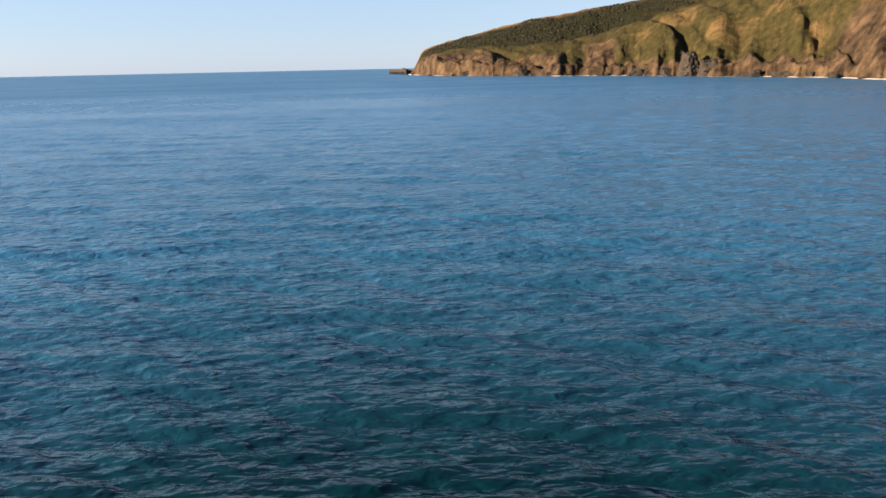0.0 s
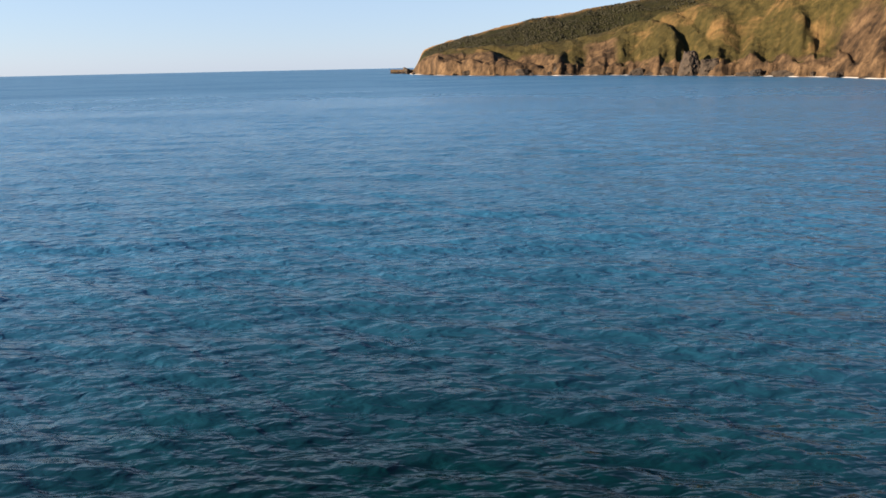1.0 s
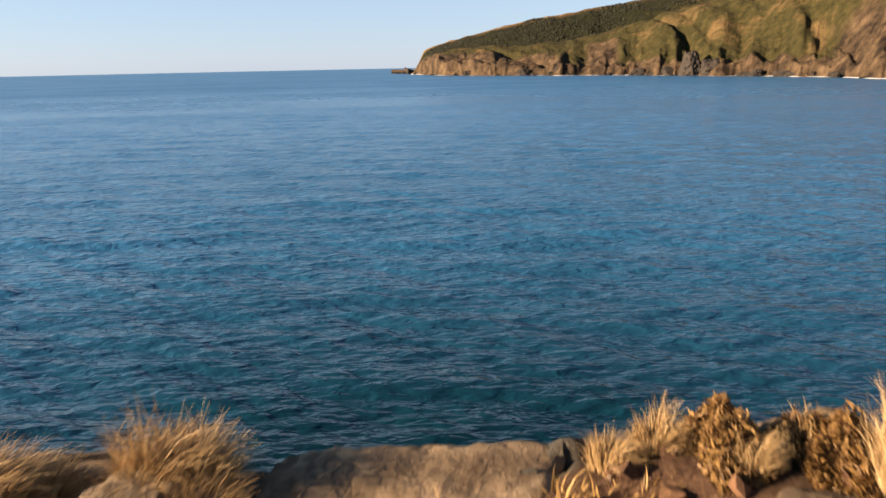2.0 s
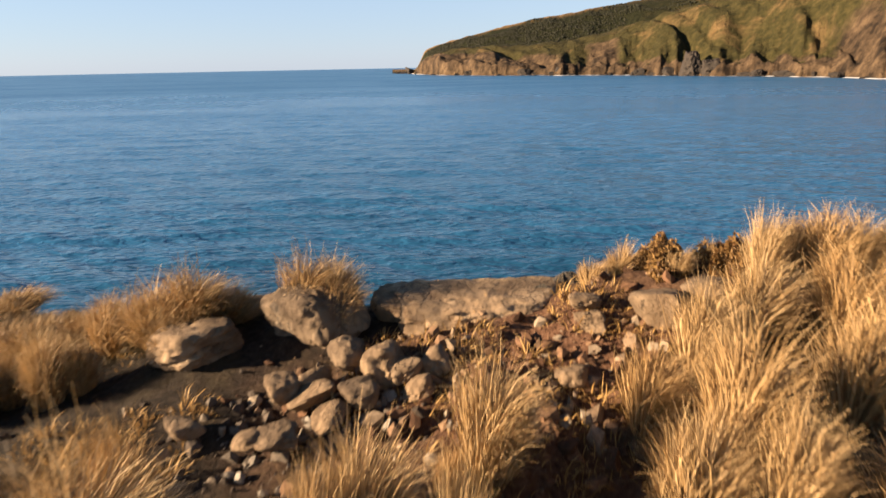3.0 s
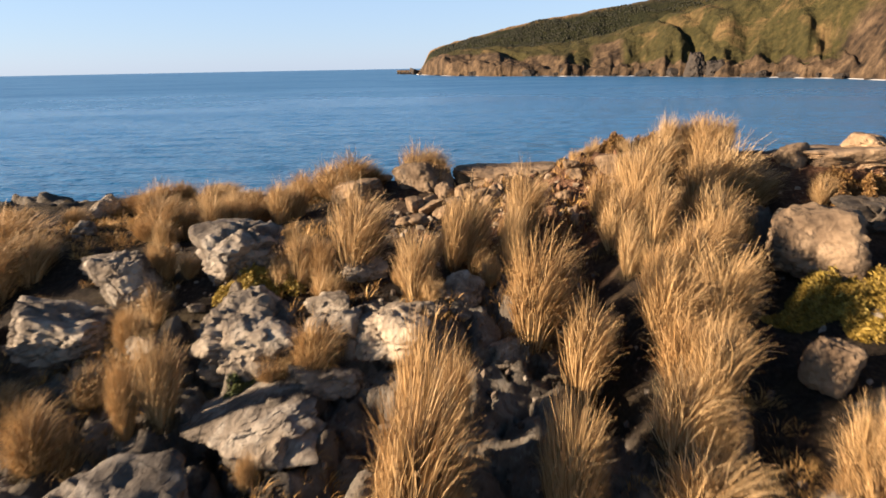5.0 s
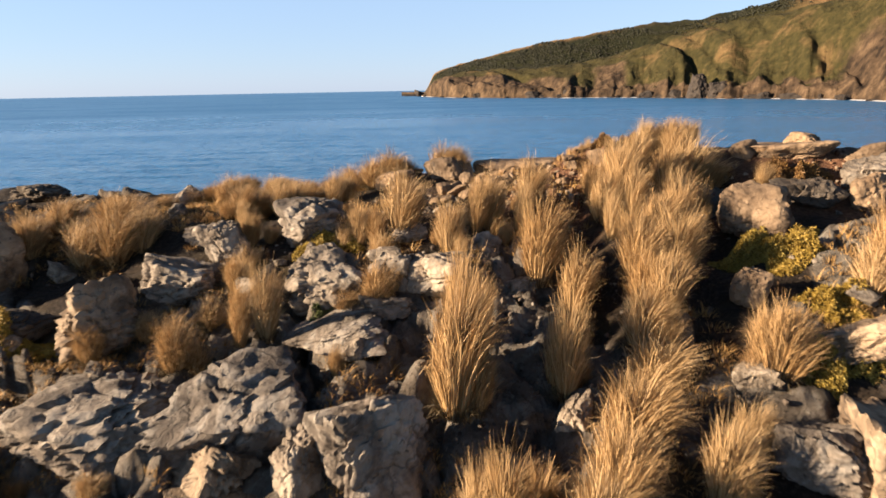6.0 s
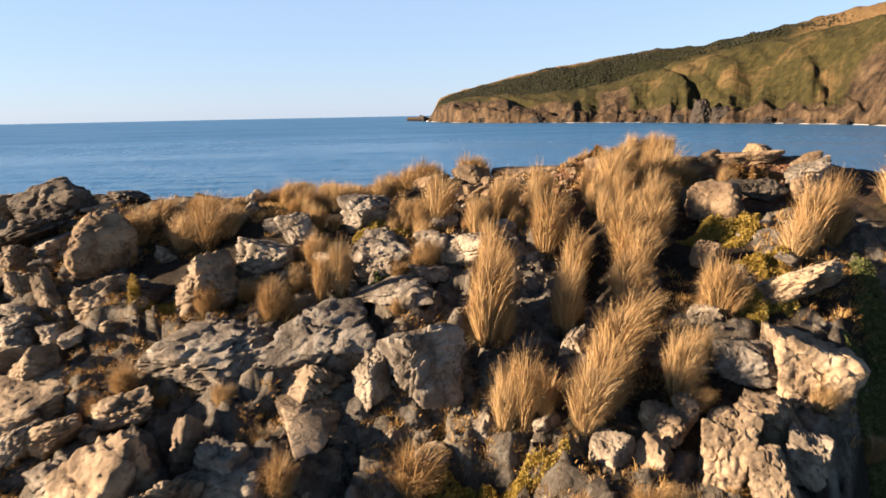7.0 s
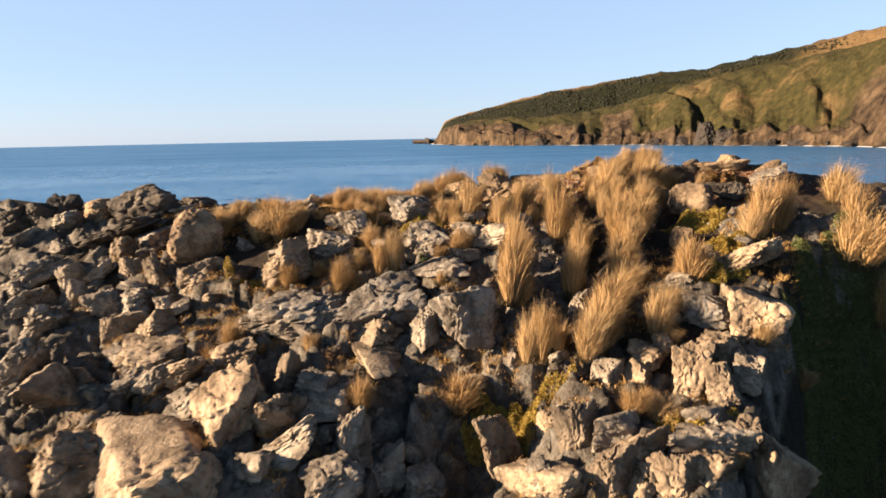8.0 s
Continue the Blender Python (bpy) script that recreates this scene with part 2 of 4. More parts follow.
def make_water():
    mat, nt, bsdf = material("sea_water", 0.12, 0.5)
    bsdf.inputs["IOR"].default_value = 1.45
    vec = world_coords(nt)
    broad = noise_tex(nt, world_coords(nt, (0.004, 0.011, 1)), 1.0, 3, 0.5, 0.5)
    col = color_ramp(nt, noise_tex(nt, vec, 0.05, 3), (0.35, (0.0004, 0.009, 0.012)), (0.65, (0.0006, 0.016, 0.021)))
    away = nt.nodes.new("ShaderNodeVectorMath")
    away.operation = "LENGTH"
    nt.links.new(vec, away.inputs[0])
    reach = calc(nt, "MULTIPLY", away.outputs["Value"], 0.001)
    # with distance the sky's reflection is painted into the base colour, paler and bluer
    sky_tint_mid = color_ramp(nt, noise_tex(nt, vec, 0.02, 3), (0.35, (0.017, 0.078, 0.16)), (0.65, (0.024, 0.1, 0.205)))
    sky_tint_far = mix(nt, color_ramp(nt, reach, (0.1, grey(0)), (0.3, grey(1))), sky_tint_mid, (0.026, 0.118, 0.26))
    nt.links.new(mix(nt, color_ramp(nt, reach, (0.04, grey(0)), (0.1, grey(1))), col, sky_tint_far), bsdf.inputs["Base Color"])
    wind = color_ramp(nt, reach, (0.03, grey(0.06)), (0.15, grey(0.11)), (0.5, grey(0.24)), (0.85, grey(0.42)))
    rough = mix(nt, 0.3, wind, color_ramp(nt, broad, (0.42, grey(0.1)), (0.58, grey(0.36))))
    nt.links.new(rough, bsdf.inputs["Roughness"])
    ripple = noise_tex(nt, world_coords(nt, (0.48, 1.1, 1)), 1.0, 2, 0.45, 0.4)
    chop = noise_tex(nt, world_coords(nt, (0.11, 0.4, 1)), 1.0, 2, 0.5, 0.4)
    h = calc(nt, "ADD", calc(nt, "MULTIPLY", ripple, 0.6), calc(nt, "MULTIPLY", chop, 1.0))
    h = calc(nt, "MULTIPLY", h, color_ramp(nt, reach, (0.03, grey(0.85)), (0.13, grey(1.0))))
    bump(nt, bsdf, h, 1.0, 0.75)
    return mat


def make_foam():
    mat, nt, bsdf = material("surf_foam", 0.8, 0.3)
    bsdf.inputs["Base Color"].default_value = (0.6, 0.6, 0.59, 1)
    return mat


def make_headland():
    """Olive scrub and dry pasture over brown cliffs; steep faces show rock."""
    mat, nt, bsdf = material("headland_slope", 0.95, 0.1)
    vec = world_coords(nt)
    patch = noise_tex(nt, vec, 0.012, 6, 0.65, 0.5)
    fine = noise_tex(nt, vec, 0.09, 6, 0.7)
    scrub = color_ramp(nt, fine, (0.3, (0.022, 0.023, 0.009)), (0.55, (0.062, 0.058, 0.02)), (0.75, (0.125, 0.098, 0.04)))
    dry = color_ramp(nt, fine, (0.3, (0.167, 0.112, 0.0465)), (0.7, (0.285, 0.198, 0.093)))
    veg = mix(nt, color_ramp(nt, patch, (0.55, grey(0)), (0.7, grey(0.8))), scrub, dry)
    wood = nt.nodes.new("ShaderNodeAttribute")
    wood.attribute_name = "woodland"
    veg = mix(nt, wood.outputs["Fac"], veg, color_ramp(nt, fine, (0.3, (0.00744, 0.0112, 0.00496)), (0.7, (0.031, 0.0341, 0.0124))))
    field = nt.nodes.new("ShaderNodeAttribute")
    field.attribute_name = "pasture"
    veg = mix(nt, field.outputs["Fac"], veg, dry)
    crag = noise_tex(nt, world_coords(nt, (1, 1, 0.8)), 0.045, 7, 0.72)
    cliff = color_ramp(nt, crag, (0.38, (0.024, 0.019, 0.014)), (0.52, (0.09, 0.066, 0.04)), (0.7, (0.21, 0.155, 0.092)))
    steep = nt.nodes.new("ShaderNodeAttribute")
    steep.attribute_name = "crag"
    edge = calc(nt, "ADD", steep.outputs["Fac"], calc(nt, "MULTIPLY", calc(nt, "SUBTRACT", patch, 0.5), 0.9))
    cover = mix(nt, color_ramp(nt, edge, (0.4, grey(0)), (0.6, grey(1))), veg, cliff)
    nt.links.new(mix(nt, 1.0, cover, (0.68, 0.62, 0.6), "MULTIPLY"), bsdf.inputs["Base Color"])
    bump(nt, bsdf, calc(nt, "ADD", fine, crag), 0.9, 7.0)
    return mat


ROCK, GROUND, WATER, FOAM, HEADLAND = make_rock("weathered_rock", (1.23, 1.21, 1.16)), make_ground(), make_water(), make_foam(), make_headland()
CRESTROCK = make_rock("brown_crest_rock", (1.12, 0.93, 0.71), 0.03)
PALEROCK = make_rock("pale_rock", (1.24, 1.11, 0.93), 0.03)
# pale slab stone, its tone raised further to paint in sunlight
SLABROCK = make_rock("sun_toned_slab_rock", (1.48, 1.31, 1.08), 0.03)
LICHENROCK = make_rock("lichen_rock", (0.86, 0.85, 0.84), 0.55)
# same stone with a dark tone that paints in the outcrop's shade
SHADEROCK = make_rock("shade_toned_rock", (0.42, 0.40, 0.38), 0.2)
STRAW = make_straw("dry_tussock", (0.135, 0.083, 0.037), (0.46, 0.306, 0.135), (0.66, 0.475, 0.255))
# dead blades, coloured dark to stand for the shade inside a tussock
THATCH = make_straw("shade_dark_thatch", (0.042, 0.0315, 0.0175), (0.091, 0.07, 0.0385), (0.154, 0.119, 0.063))
FOREST = make_straw("far_woodland", (0.016, 0.017, 0.007), (0.021, 0.0215, 0.009), (0.027, 0.027, 0.011))
CUSHION = make_straw("cushion_leaves", (0.16, 0.11, 0.02), (0.36, 0.265, 0.045), (0.48, 0.365, 0.085))
LITTER = make_straw("dry_litter", (0.12, 0.07, 0.022), (0.4, 0.25, 0.085), (0.6, 0.4, 0.16))
HERB = make_straw("green_herb", (0.05, 0.065, 0.02), (0.1, 0.12, 0.036), (0.16, 0.17, 0.06))
SHRUB = make_straw("brown_shrub", (0.07, 0.035, 0.014), (0.196, 0.112, 0.042), (0.315, 0.196, 0.07))


def make_chips(name, dark, mid, pale, light):
    mat, nt, bsdf = material(name, 0.95, 0.2)
    geo = nt.nodes.new("ShaderNodeNewGeometry")
    col = color_ramp(nt, geo.outputs["Random Per Island"], (0.0, dark), (0.4, mid), (0.75, pale), (1.0, light))
    fine = noise_tex(nt, world_coords(nt), 40, 4)
    nt.links.new(mix(nt, 0.8, col, color_ramp(nt, fine, (0.3, grey(0.35)), (0.7, grey(0.9))), "MULTIPLY"), bsdf.inputs["Base Color"])
    return mat


def make_sea_rock():
    mat, nt, bsdf = material("dark_sea_rock", 0.8, 0.3)
    n = noise_tex(nt, world_coords(nt), 0.15, 6, 0.7)
    nt.links.new(color_ramp(nt, n, (0.3, (0.012, 0.01, 0.009)), (0.7, (0.05, 0.037, 0.026))), bsdf.inputs["Base Color"])
    bump(nt, bsdf, n, 0.9, 3.0)
    return mat


SEAROCK = make_sea_rock()
SOILSTONE = make_chips("grey_stone_chips", (0.05, 0.036, 0.026), (0.13, 0.10, 0.075), (0.20, 0.16, 0.12), (0.30, 0.26, 0.21))
RUSTSTONE = make_chips("red_stone_chips", (0.06, 0.03, 0.016), (0.18, 0.095, 0.05), (0.26, 0.165, 0.095), (0.33, 0.26, 0.18))


# ---- mesh helpers ----
def mesh_from(name, verts, faces, mat, smooth=True):
    me = bpy.data.meshes.new(name)
    if isinstance(verts, np.ndarray):
        verts = verts.tolist()
    me.from_pydata(verts, [], faces)
    if smooth:
        me.polygons.foreach_set("use_smooth", [True] * len(me.polygons))
    me.materials.append(mat)
    me.update()
    return me


def grid_faces(rows, cols):
    i = np.arange((rows - 1) * (cols - 1))
    r, c = i // (cols - 1), i % (cols - 1)
    a = r * cols + c
    return np.stack([a, a + 1, a + cols + 1, a + cols], 1).tolist()


def point_values(me, name, values):
    me.attributes.new(name, "FLOAT", "POINT").data.foreach_set("value", np.asarray(values, np.float32).ravel())


def part(name, me, parent, label=""):
    ob = new(name, me)
    ob.parent = parent
    return tagged(ob, label)


# ---- ground of the spur ----
def build_ground():
    def axis(lo, hi, step, far_lo, far_hi):
        mid = np.arange(lo, hi, step)
        out = np.cumsum(np.append(np.full(48, 0.14), 0.14 * 1.12 ** np.arange(1, 60)))
        right = np.append(hi + out[out < far_hi - hi], far_hi)
        left = np.append(lo - out[out < lo - far_lo], far_lo)
        return np.concatenate([left[::-1], mid, right])

    xs, ys = axis(-10.5, 5.5, 0.05, -70, 70), axis(-6.0, 6.2, 0.05, -70, 70)
    x, y = np.meshgrid(xs, ys)
    z = ground_height(x, y)
    me = mesh_from("ground", np.stack([x, y, z], -1).reshape(-1, 3), grid_faces(len(ys), len(xs)), GROUND)
    point_values(me, "rockiness", rockiness(x, y))
    rust = np.exp(-((x - 0.5) / 1.1) ** 2 - ((y - 2.3) / 0.8) ** 2) + np.exp(-((x - 3.6) / 1.0) ** 2 - ((y - 1.9) / 0.7) ** 2)
    point_values(me, "rust", np.clip(1.3 * rust + 0.5 * fbm(x * 2, y * 2, 3, 77) * (rust > 0.05), 0, 1))
    return tagged(new("ground", me), "rocky spur of brown soil and fractured grey rock above the sea", "ground", kind="structure")


# ---- sea ----
def build_sea():
    near = np.arange(16, 130, 0.4)
    r = np.concatenate([[0.5, 6, 11], near, 130 * 1.011 ** np.arange(0, 110), 433 * 1.036 ** np.arange(0, 69), [4950]])
    a = np.concatenate([np.arange(-60, 60, 0.26), np.arange(60, 300.1, 4)])
    rr, aa = np.meshgrid(r, np.radians(a), indexing="ij")
    x, y = rr * np.sin(aa), rr * np.cos(aa)
    z = 0 * x
    rng = np.random.default_rng(4)
    for k in range(31):
        wave = 1.6 * 1.09 ** k
        turn = radians(10) + rng.normal(0, 0.34)
        phase = rng.uniform(0, 6.28)
        q = 2 * math.pi / wave * (x * math.sin(turn) + y * math.cos(turn)) + phase + 1.5 * fbm(x / 40, y / 40, 2, 60 + k)
        fade = np.clip(1 - rr / (wave * 110), 0, 1)
        z = z + 0.018 * wave ** 0.5 * fade * (np.sin(q) + 0.3 * np.cos(2 * q))
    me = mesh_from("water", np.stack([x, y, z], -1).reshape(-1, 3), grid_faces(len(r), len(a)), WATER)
    return tagged(new("water", me), "calm blue sea with small wind ripples", "sea", kind="structure")


# ---- headland across the bay ----
SHORE_AZ = np.array([-8, -2.6, -2.2, 0, 4.3, 9, 13.7, 18, 22.3, 28.2, 32.4, 45, 70])
SHORE_R = np.array([2300, 1990, 1830, 1600, 1440, 1340, 1290, 1210, 1130, 1040, 940, 700, 500])
CREST_AZ = np.array([-8, -2.0, 1.9, 7.2, 11.3, 14, 17.9, 22, 25.9, 31.8, 45, 70])
CREST_Z = np.array([20, 40, 64, 64, 72, 86, 117, 135, 142, 150, 120, 60])
HILL_AZ = np.array([-8, -2.2, -1.3, -0.5, 1.9, 6.7, 11.3, 15.8, 20, 24, 27.7, 31.7, 45, 70])
HILL_Z = np.array([0, 30, 66, 80, 98, 132, 152, 168, 168, 184, 200, 208, 180, 90])


def headland_height(az, d):
    """Height above the sea at a bearing in degrees and a distance inland from the shore."""
    cliff = 16 + 20 * ramp(-az, -9, 1) + 10 * fbm(az * 0.7, d * 0.012, 3, 90) + 9 * fbm(az * 1.6, d * 0.03, 3, 91)
    crest = np.interp(az, CREST_AZ, CREST_Z)
    hill = np.interp(az, HILL_AZ, HILL_Z)
    tip = ramp(az, -2.5, -1.1)
    front = cliff * ramp(d, 0, 16) + (crest - cliff) * ramp(d, 2, 230) ** 0.8
    back = hill * ramp(d, 60, 560)
    z = np.maximum(front - 0.12 * np.clip(d - 240, 0, 400), back) - 0.25 * np.clip(d - 640, 0, 2000)
    gully = np.abs(fbm(az * 0.22 + 0.004 * d, d * 0.003 + 0.05 * az, 3, 95))
    z = z - 20 * (0.22 - np.minimum(gully, 0.22)) / 0.22 * ramp(d, 5, 80) * ramp(-d, -330, -120) * ramp(az, 1, 8) * 0.85
    z = z + 7 * fbm(az * 0.9, d * 0.03, 5, 97) * ramp(d, 0, 60)
    return np.where(d < 0, -6, np.maximum(z * tip + 5 * fbm(az * 3, d * 0.06, 4, 98) * ramp(-d, -30, -2), 0.6 - 3 * (d <= 2)))


def build_headland():
    az = np.concatenate([np.arange(-4, 36, 0.08), np.arange(36, 70, 0.5)])
    d = np.concatenate([[-40, -2], np.arange(2, 60, 4), np.arange(60, 420, 9), np.arange(420, 900, 24), np.arange(900, 1700, 100)])
    dd, aa = np.meshgrid(d, az, indexing="ij")
    wig = 9 * fbm(aa * 1.8, 0 * aa, 4, 92) + 22 * fbm(aa * 0.5, 0 * aa, 2, 93)
    r = np.interp(aa, SHORE_AZ, SHORE_R) + dd + wig * ramp(-dd, -260, 0)
    z = headland_height(aa, dd)
    x, y = r * np.sin(np.radians(aa)), r * np.cos(np.radians(aa)) - 10.8
    me = mesh_from("headland", np.stack([x, y, z], -1).reshape(-1, 3), grid_faces(len(d), len(az)), HEADLAND)
    slope = np.abs(np.gradient(z, axis=0)) / np.maximum(np.gradient(dd, axis=0), 1)
    crag = ramp(-dd, -60, -14) * ramp(slope, 0.1, 0.5) + 0.9 * ramp(-aa, -14, -7) * ramp(-dd, -150, -70)
    crag = np.maximum(crag, 0.75 * ramp(-np.abs(aa - 13.2), -2.6, -0.6) * ramp(-dd, -170, -120))
    crag = np.maximum(crag, 0.7 * ramp(aa, 27.5, 31) * ramp(-dd, -200, -60))
    wood = ramp(dd, 235, 290) * ramp(-aa, -24, -15) + 0.9 * ramp(dd, 420, 460) * ramp(-dd, -700, -600) * ramp(aa, 20, 22)
    field = ramp(dd, 470, 520) * ramp(-aa, -19, -9) + 0.9 * ramp(dd, 230, 290) * ramp(aa, 25, 29)
    for name, values in (("crag", crag), ("woodland", wood), ("pasture", field)):
        point_values(me, name, np.clip(values, 0, 1))
    ob = tagged(new("headland", me), "steep headland of olive scrub and dry grass over brown cliffs", "headland", kind="structure")
    # surf along the shore
    a = np.arange(-3, 36, 0.1)
    r0 = np.interp(a, SHORE_AZ, SHORE_R) + 9 * fbm(a * 1.8, 0 * a, 4, 92) + 22 * fbm(a * 0.5, 0 * a, 2, 93)
    w = 16 * np.clip(fbm(a * 1.1, 0 * a, 3, 99) + 0.25 * ramp(a, 8, 24) - 0.08, 0, 1)
    ring = []
    for off in (2 + 0 * a, -2 - w * 1.2):
        high = np.where(off > 0, 0.3 + 0.7 * np.clip(w / 6, 0, 1), 0.25)
        ring.append(np.stack([(r0 + off) * np.sin(np.radians(a)), (r0 + off) * np.cos(np.radians(a)) - 10.8, high], -1))
    surf = mesh_from("surf", np.concatenate(ring), grid_faces(2, len(a)), FOAM)
    tagged(new("surf", surf), "thin white line of surf along the rocky shore", "surf", kind="structure")
    return ob


build_ground()
build_sea()
build_headland()


# ---- rocks ----
ICO = {}


def ico(level):
    if level not in ICO:
        bm = bmesh.new()
        bmesh.ops.create_icosphere(bm, subdivisions=level, radius=1.0)
        bm.verts.ensure_lookup_table()
        ICO[level] = (np.array([v.co[:] for v in bm.verts]), [[v.index for v in f.verts] for f in bm.faces])
        bm.free()
    return ICO[level]


def noise3(p, seed=0):
    """Smooth noise of points in space, -0.5 to 0.5."""
    i = np.floor(p)
    f = p - i
    f = f * f * (3 - 2 * f)
    total = 0.0
    for dx in (0, 1):
        for dy in (0, 1):
            for dz in (0, 1):
                w = (f[:, 0] if dx else 1 - f[:, 0]) * (f[:, 1] if dy else 1 - f[:, 1]) * (f[:, 2] if dz else 1 - f[:, 2])
                total = total + w * lattice(i[:, 0] + dx, i[:, 1] + dy + 131 * (i[:, 2] + dz), seed)
    return total - 0.5


def fbm3(p, octaves=4, seed=0):
    return sum(0.5 ** o * noise3(p * 2.03 ** o + 11.7 * o, seed + o) for o in range(octaves))


def cells3(p, seed=0):
    """The gap to the second nearest cell point in space, and a number for the nearest cell."""
    i = np.floor(p)
    d1, d2, who = np.full(len(p), 9.0), np.full(len(p), 9.0), np.zeros(len(p))
    for dx in (-1, 0, 1):
        for dy in (-1, 0, 1):
            for dz in (-1, 0, 1):
                cx, cy, cz = i[:, 0] + dx, i[:, 1] + dy, i[:, 2] + dz
                row = cy + 131 * cz
                q = np.stack([cx + lattice(cx, row, seed), cy + lattice(cx, row, seed + 1), cz + lattice(cx, row, seed + 2)], 1)
                d = np.linalg.norm(p - q, axis=1)
                closer = d < d1
                d2 = np.where(closer, d1, np.minimum(d2, d))
                who = np.where(closer, lattice(cx, row, seed + 3), who)
                d1 = np.where(closer, d, d1)
    return d2 - d1, who


def rock_mesh(name, w, d, h, seed, level=4, sharp=12, blocks=1.0, rough=1.0, mat=None, taper=0.0):
    """A weathered block: flat faces with worn edges, broken into smaller blocks by open cracks, of the size given."""
    rng = np.random.default_rng(seed)
    u, faces = ico(level)
    normals = [sign * np.eye(3)[k] for k in range(3) for sign in (-1, 1)]
    planes = [(n + rng.normal(0, 0.25, 3), rng.uniform(0.7, 0.95)) for n in normals]
    planes += [(rng.normal(0, 1, 3) * (1, 1, 0.8), rng.uniform(0.78, 1.0)) for k in range(5)]
    total = np.zeros(len(u))
    for n, dist in planes:
        total += np.maximum(u @ (n / np.linalg.norm(n)) / dist, 0) ** sharp
    r = total ** (-1 / sharp)
    v = u * r[:, None]
    o = rng.uniform(0, 90, 3)
    size = np.array((w, d, h)) / (w * d * h) ** (1 / 3)
    bent = v * size + 0.22 * np.stack([fbm3(v * 1.9 + o + k, 3, 11 + k) for k in range(3)], 1)
    off = rough * (0.16 * fbm3(v * 1.6 + o, 3, 5) - 0.09 * np.abs(fbm3(v * 3.6 + o, 3, 25)) + 0.10 * fbm3(v * 8 + o, 4, 45))
    if blocks:
        for scale, deep in ((0.9, 1.0), (2.4, 0.42)):
            gap, who = cells3(bent * (0.8, 0.9, 1.25) * scale + o, 70)
            off += blocks * deep * (0.17 * (who - 0.6) - 0.13 * (1 - ramp(gap, 0.0, 0.09 * scale ** 0.5)))
    v = u * np.maximum(r + off, 0.25)[:, None]
    v[:, 2] *= 1 + taper * v[:, 0]
    lo, hi = v.min(0), v.max(0)
    v = (v - (lo + hi) / 2) / (hi - lo) * (w, d, h)
    me = mesh_from(name, v, faces, mat or ROCK)
    me.set_sharp_from_angle(angle=radians(46))
    return me


def boulder(x, y, lift, w, d, h, seed, roll=0.0, turn=None, pale=False, dark=False, crest=False, lichen=False, slab=False, rounded=False):
    """A rock bedded in the slope; roll is the dip of its layers, rising to the right."""
    rng = random.Random(seed)
    mat, label = ROCK, "weathered grey-brown rock block wedged among others on the slope"
    if rounded:
        mat, label = CRESTROCK, "smooth rounded grey-brown boulder on bare soil"
    elif slab and lichen:
        mat, label = LICHENROCK, "white lichen-crusted wedge of rock with dark pits"
    elif lichen:
        mat, label = LICHENROCK, "grey boulder crusted with pale lichen"
    elif slab:
        mat, label = SLABROCK, "large pale cracked rock slab, toned brighter for sunlight"
    elif pale:
        mat, label = PALEROCK, "pale sunlit rock block with open cracks"
    elif dark:
        mat, label = SHADEROCK, "weathered rock in the outcrop on the crest, toned blackish for shade"
    elif crest:
        mat, label = CRESTROCK, "brown rounded rock on the soil of the crest"
    elif w < 0.3:
        label = "small broken grey rock on the slope"
    if turn is None:
        turn = rng.uniform(-62, -34) if pale else rng.uniform(-45, 15)
    soft = rounded or crest
    me = rock_mesh("boulder", w, d, h, seed, 5 if max(w, h) > 0.4 else 4, 5 if soft else 18, 0.45 if soft else 0.75 if slab else 1.0, 0.9 if soft else 0.75 if slab else 1.0, mat, 0.75 if slab and lichen else 0.0)
    ob = new("boulder", me)
    ob.matrix_world = pose(x, y, float(base_height(x, y)) + lift, rng.uniform(-8, 8), -roll, turn)
    return tagged(ob, label, "boulder", "boulders on the spur")


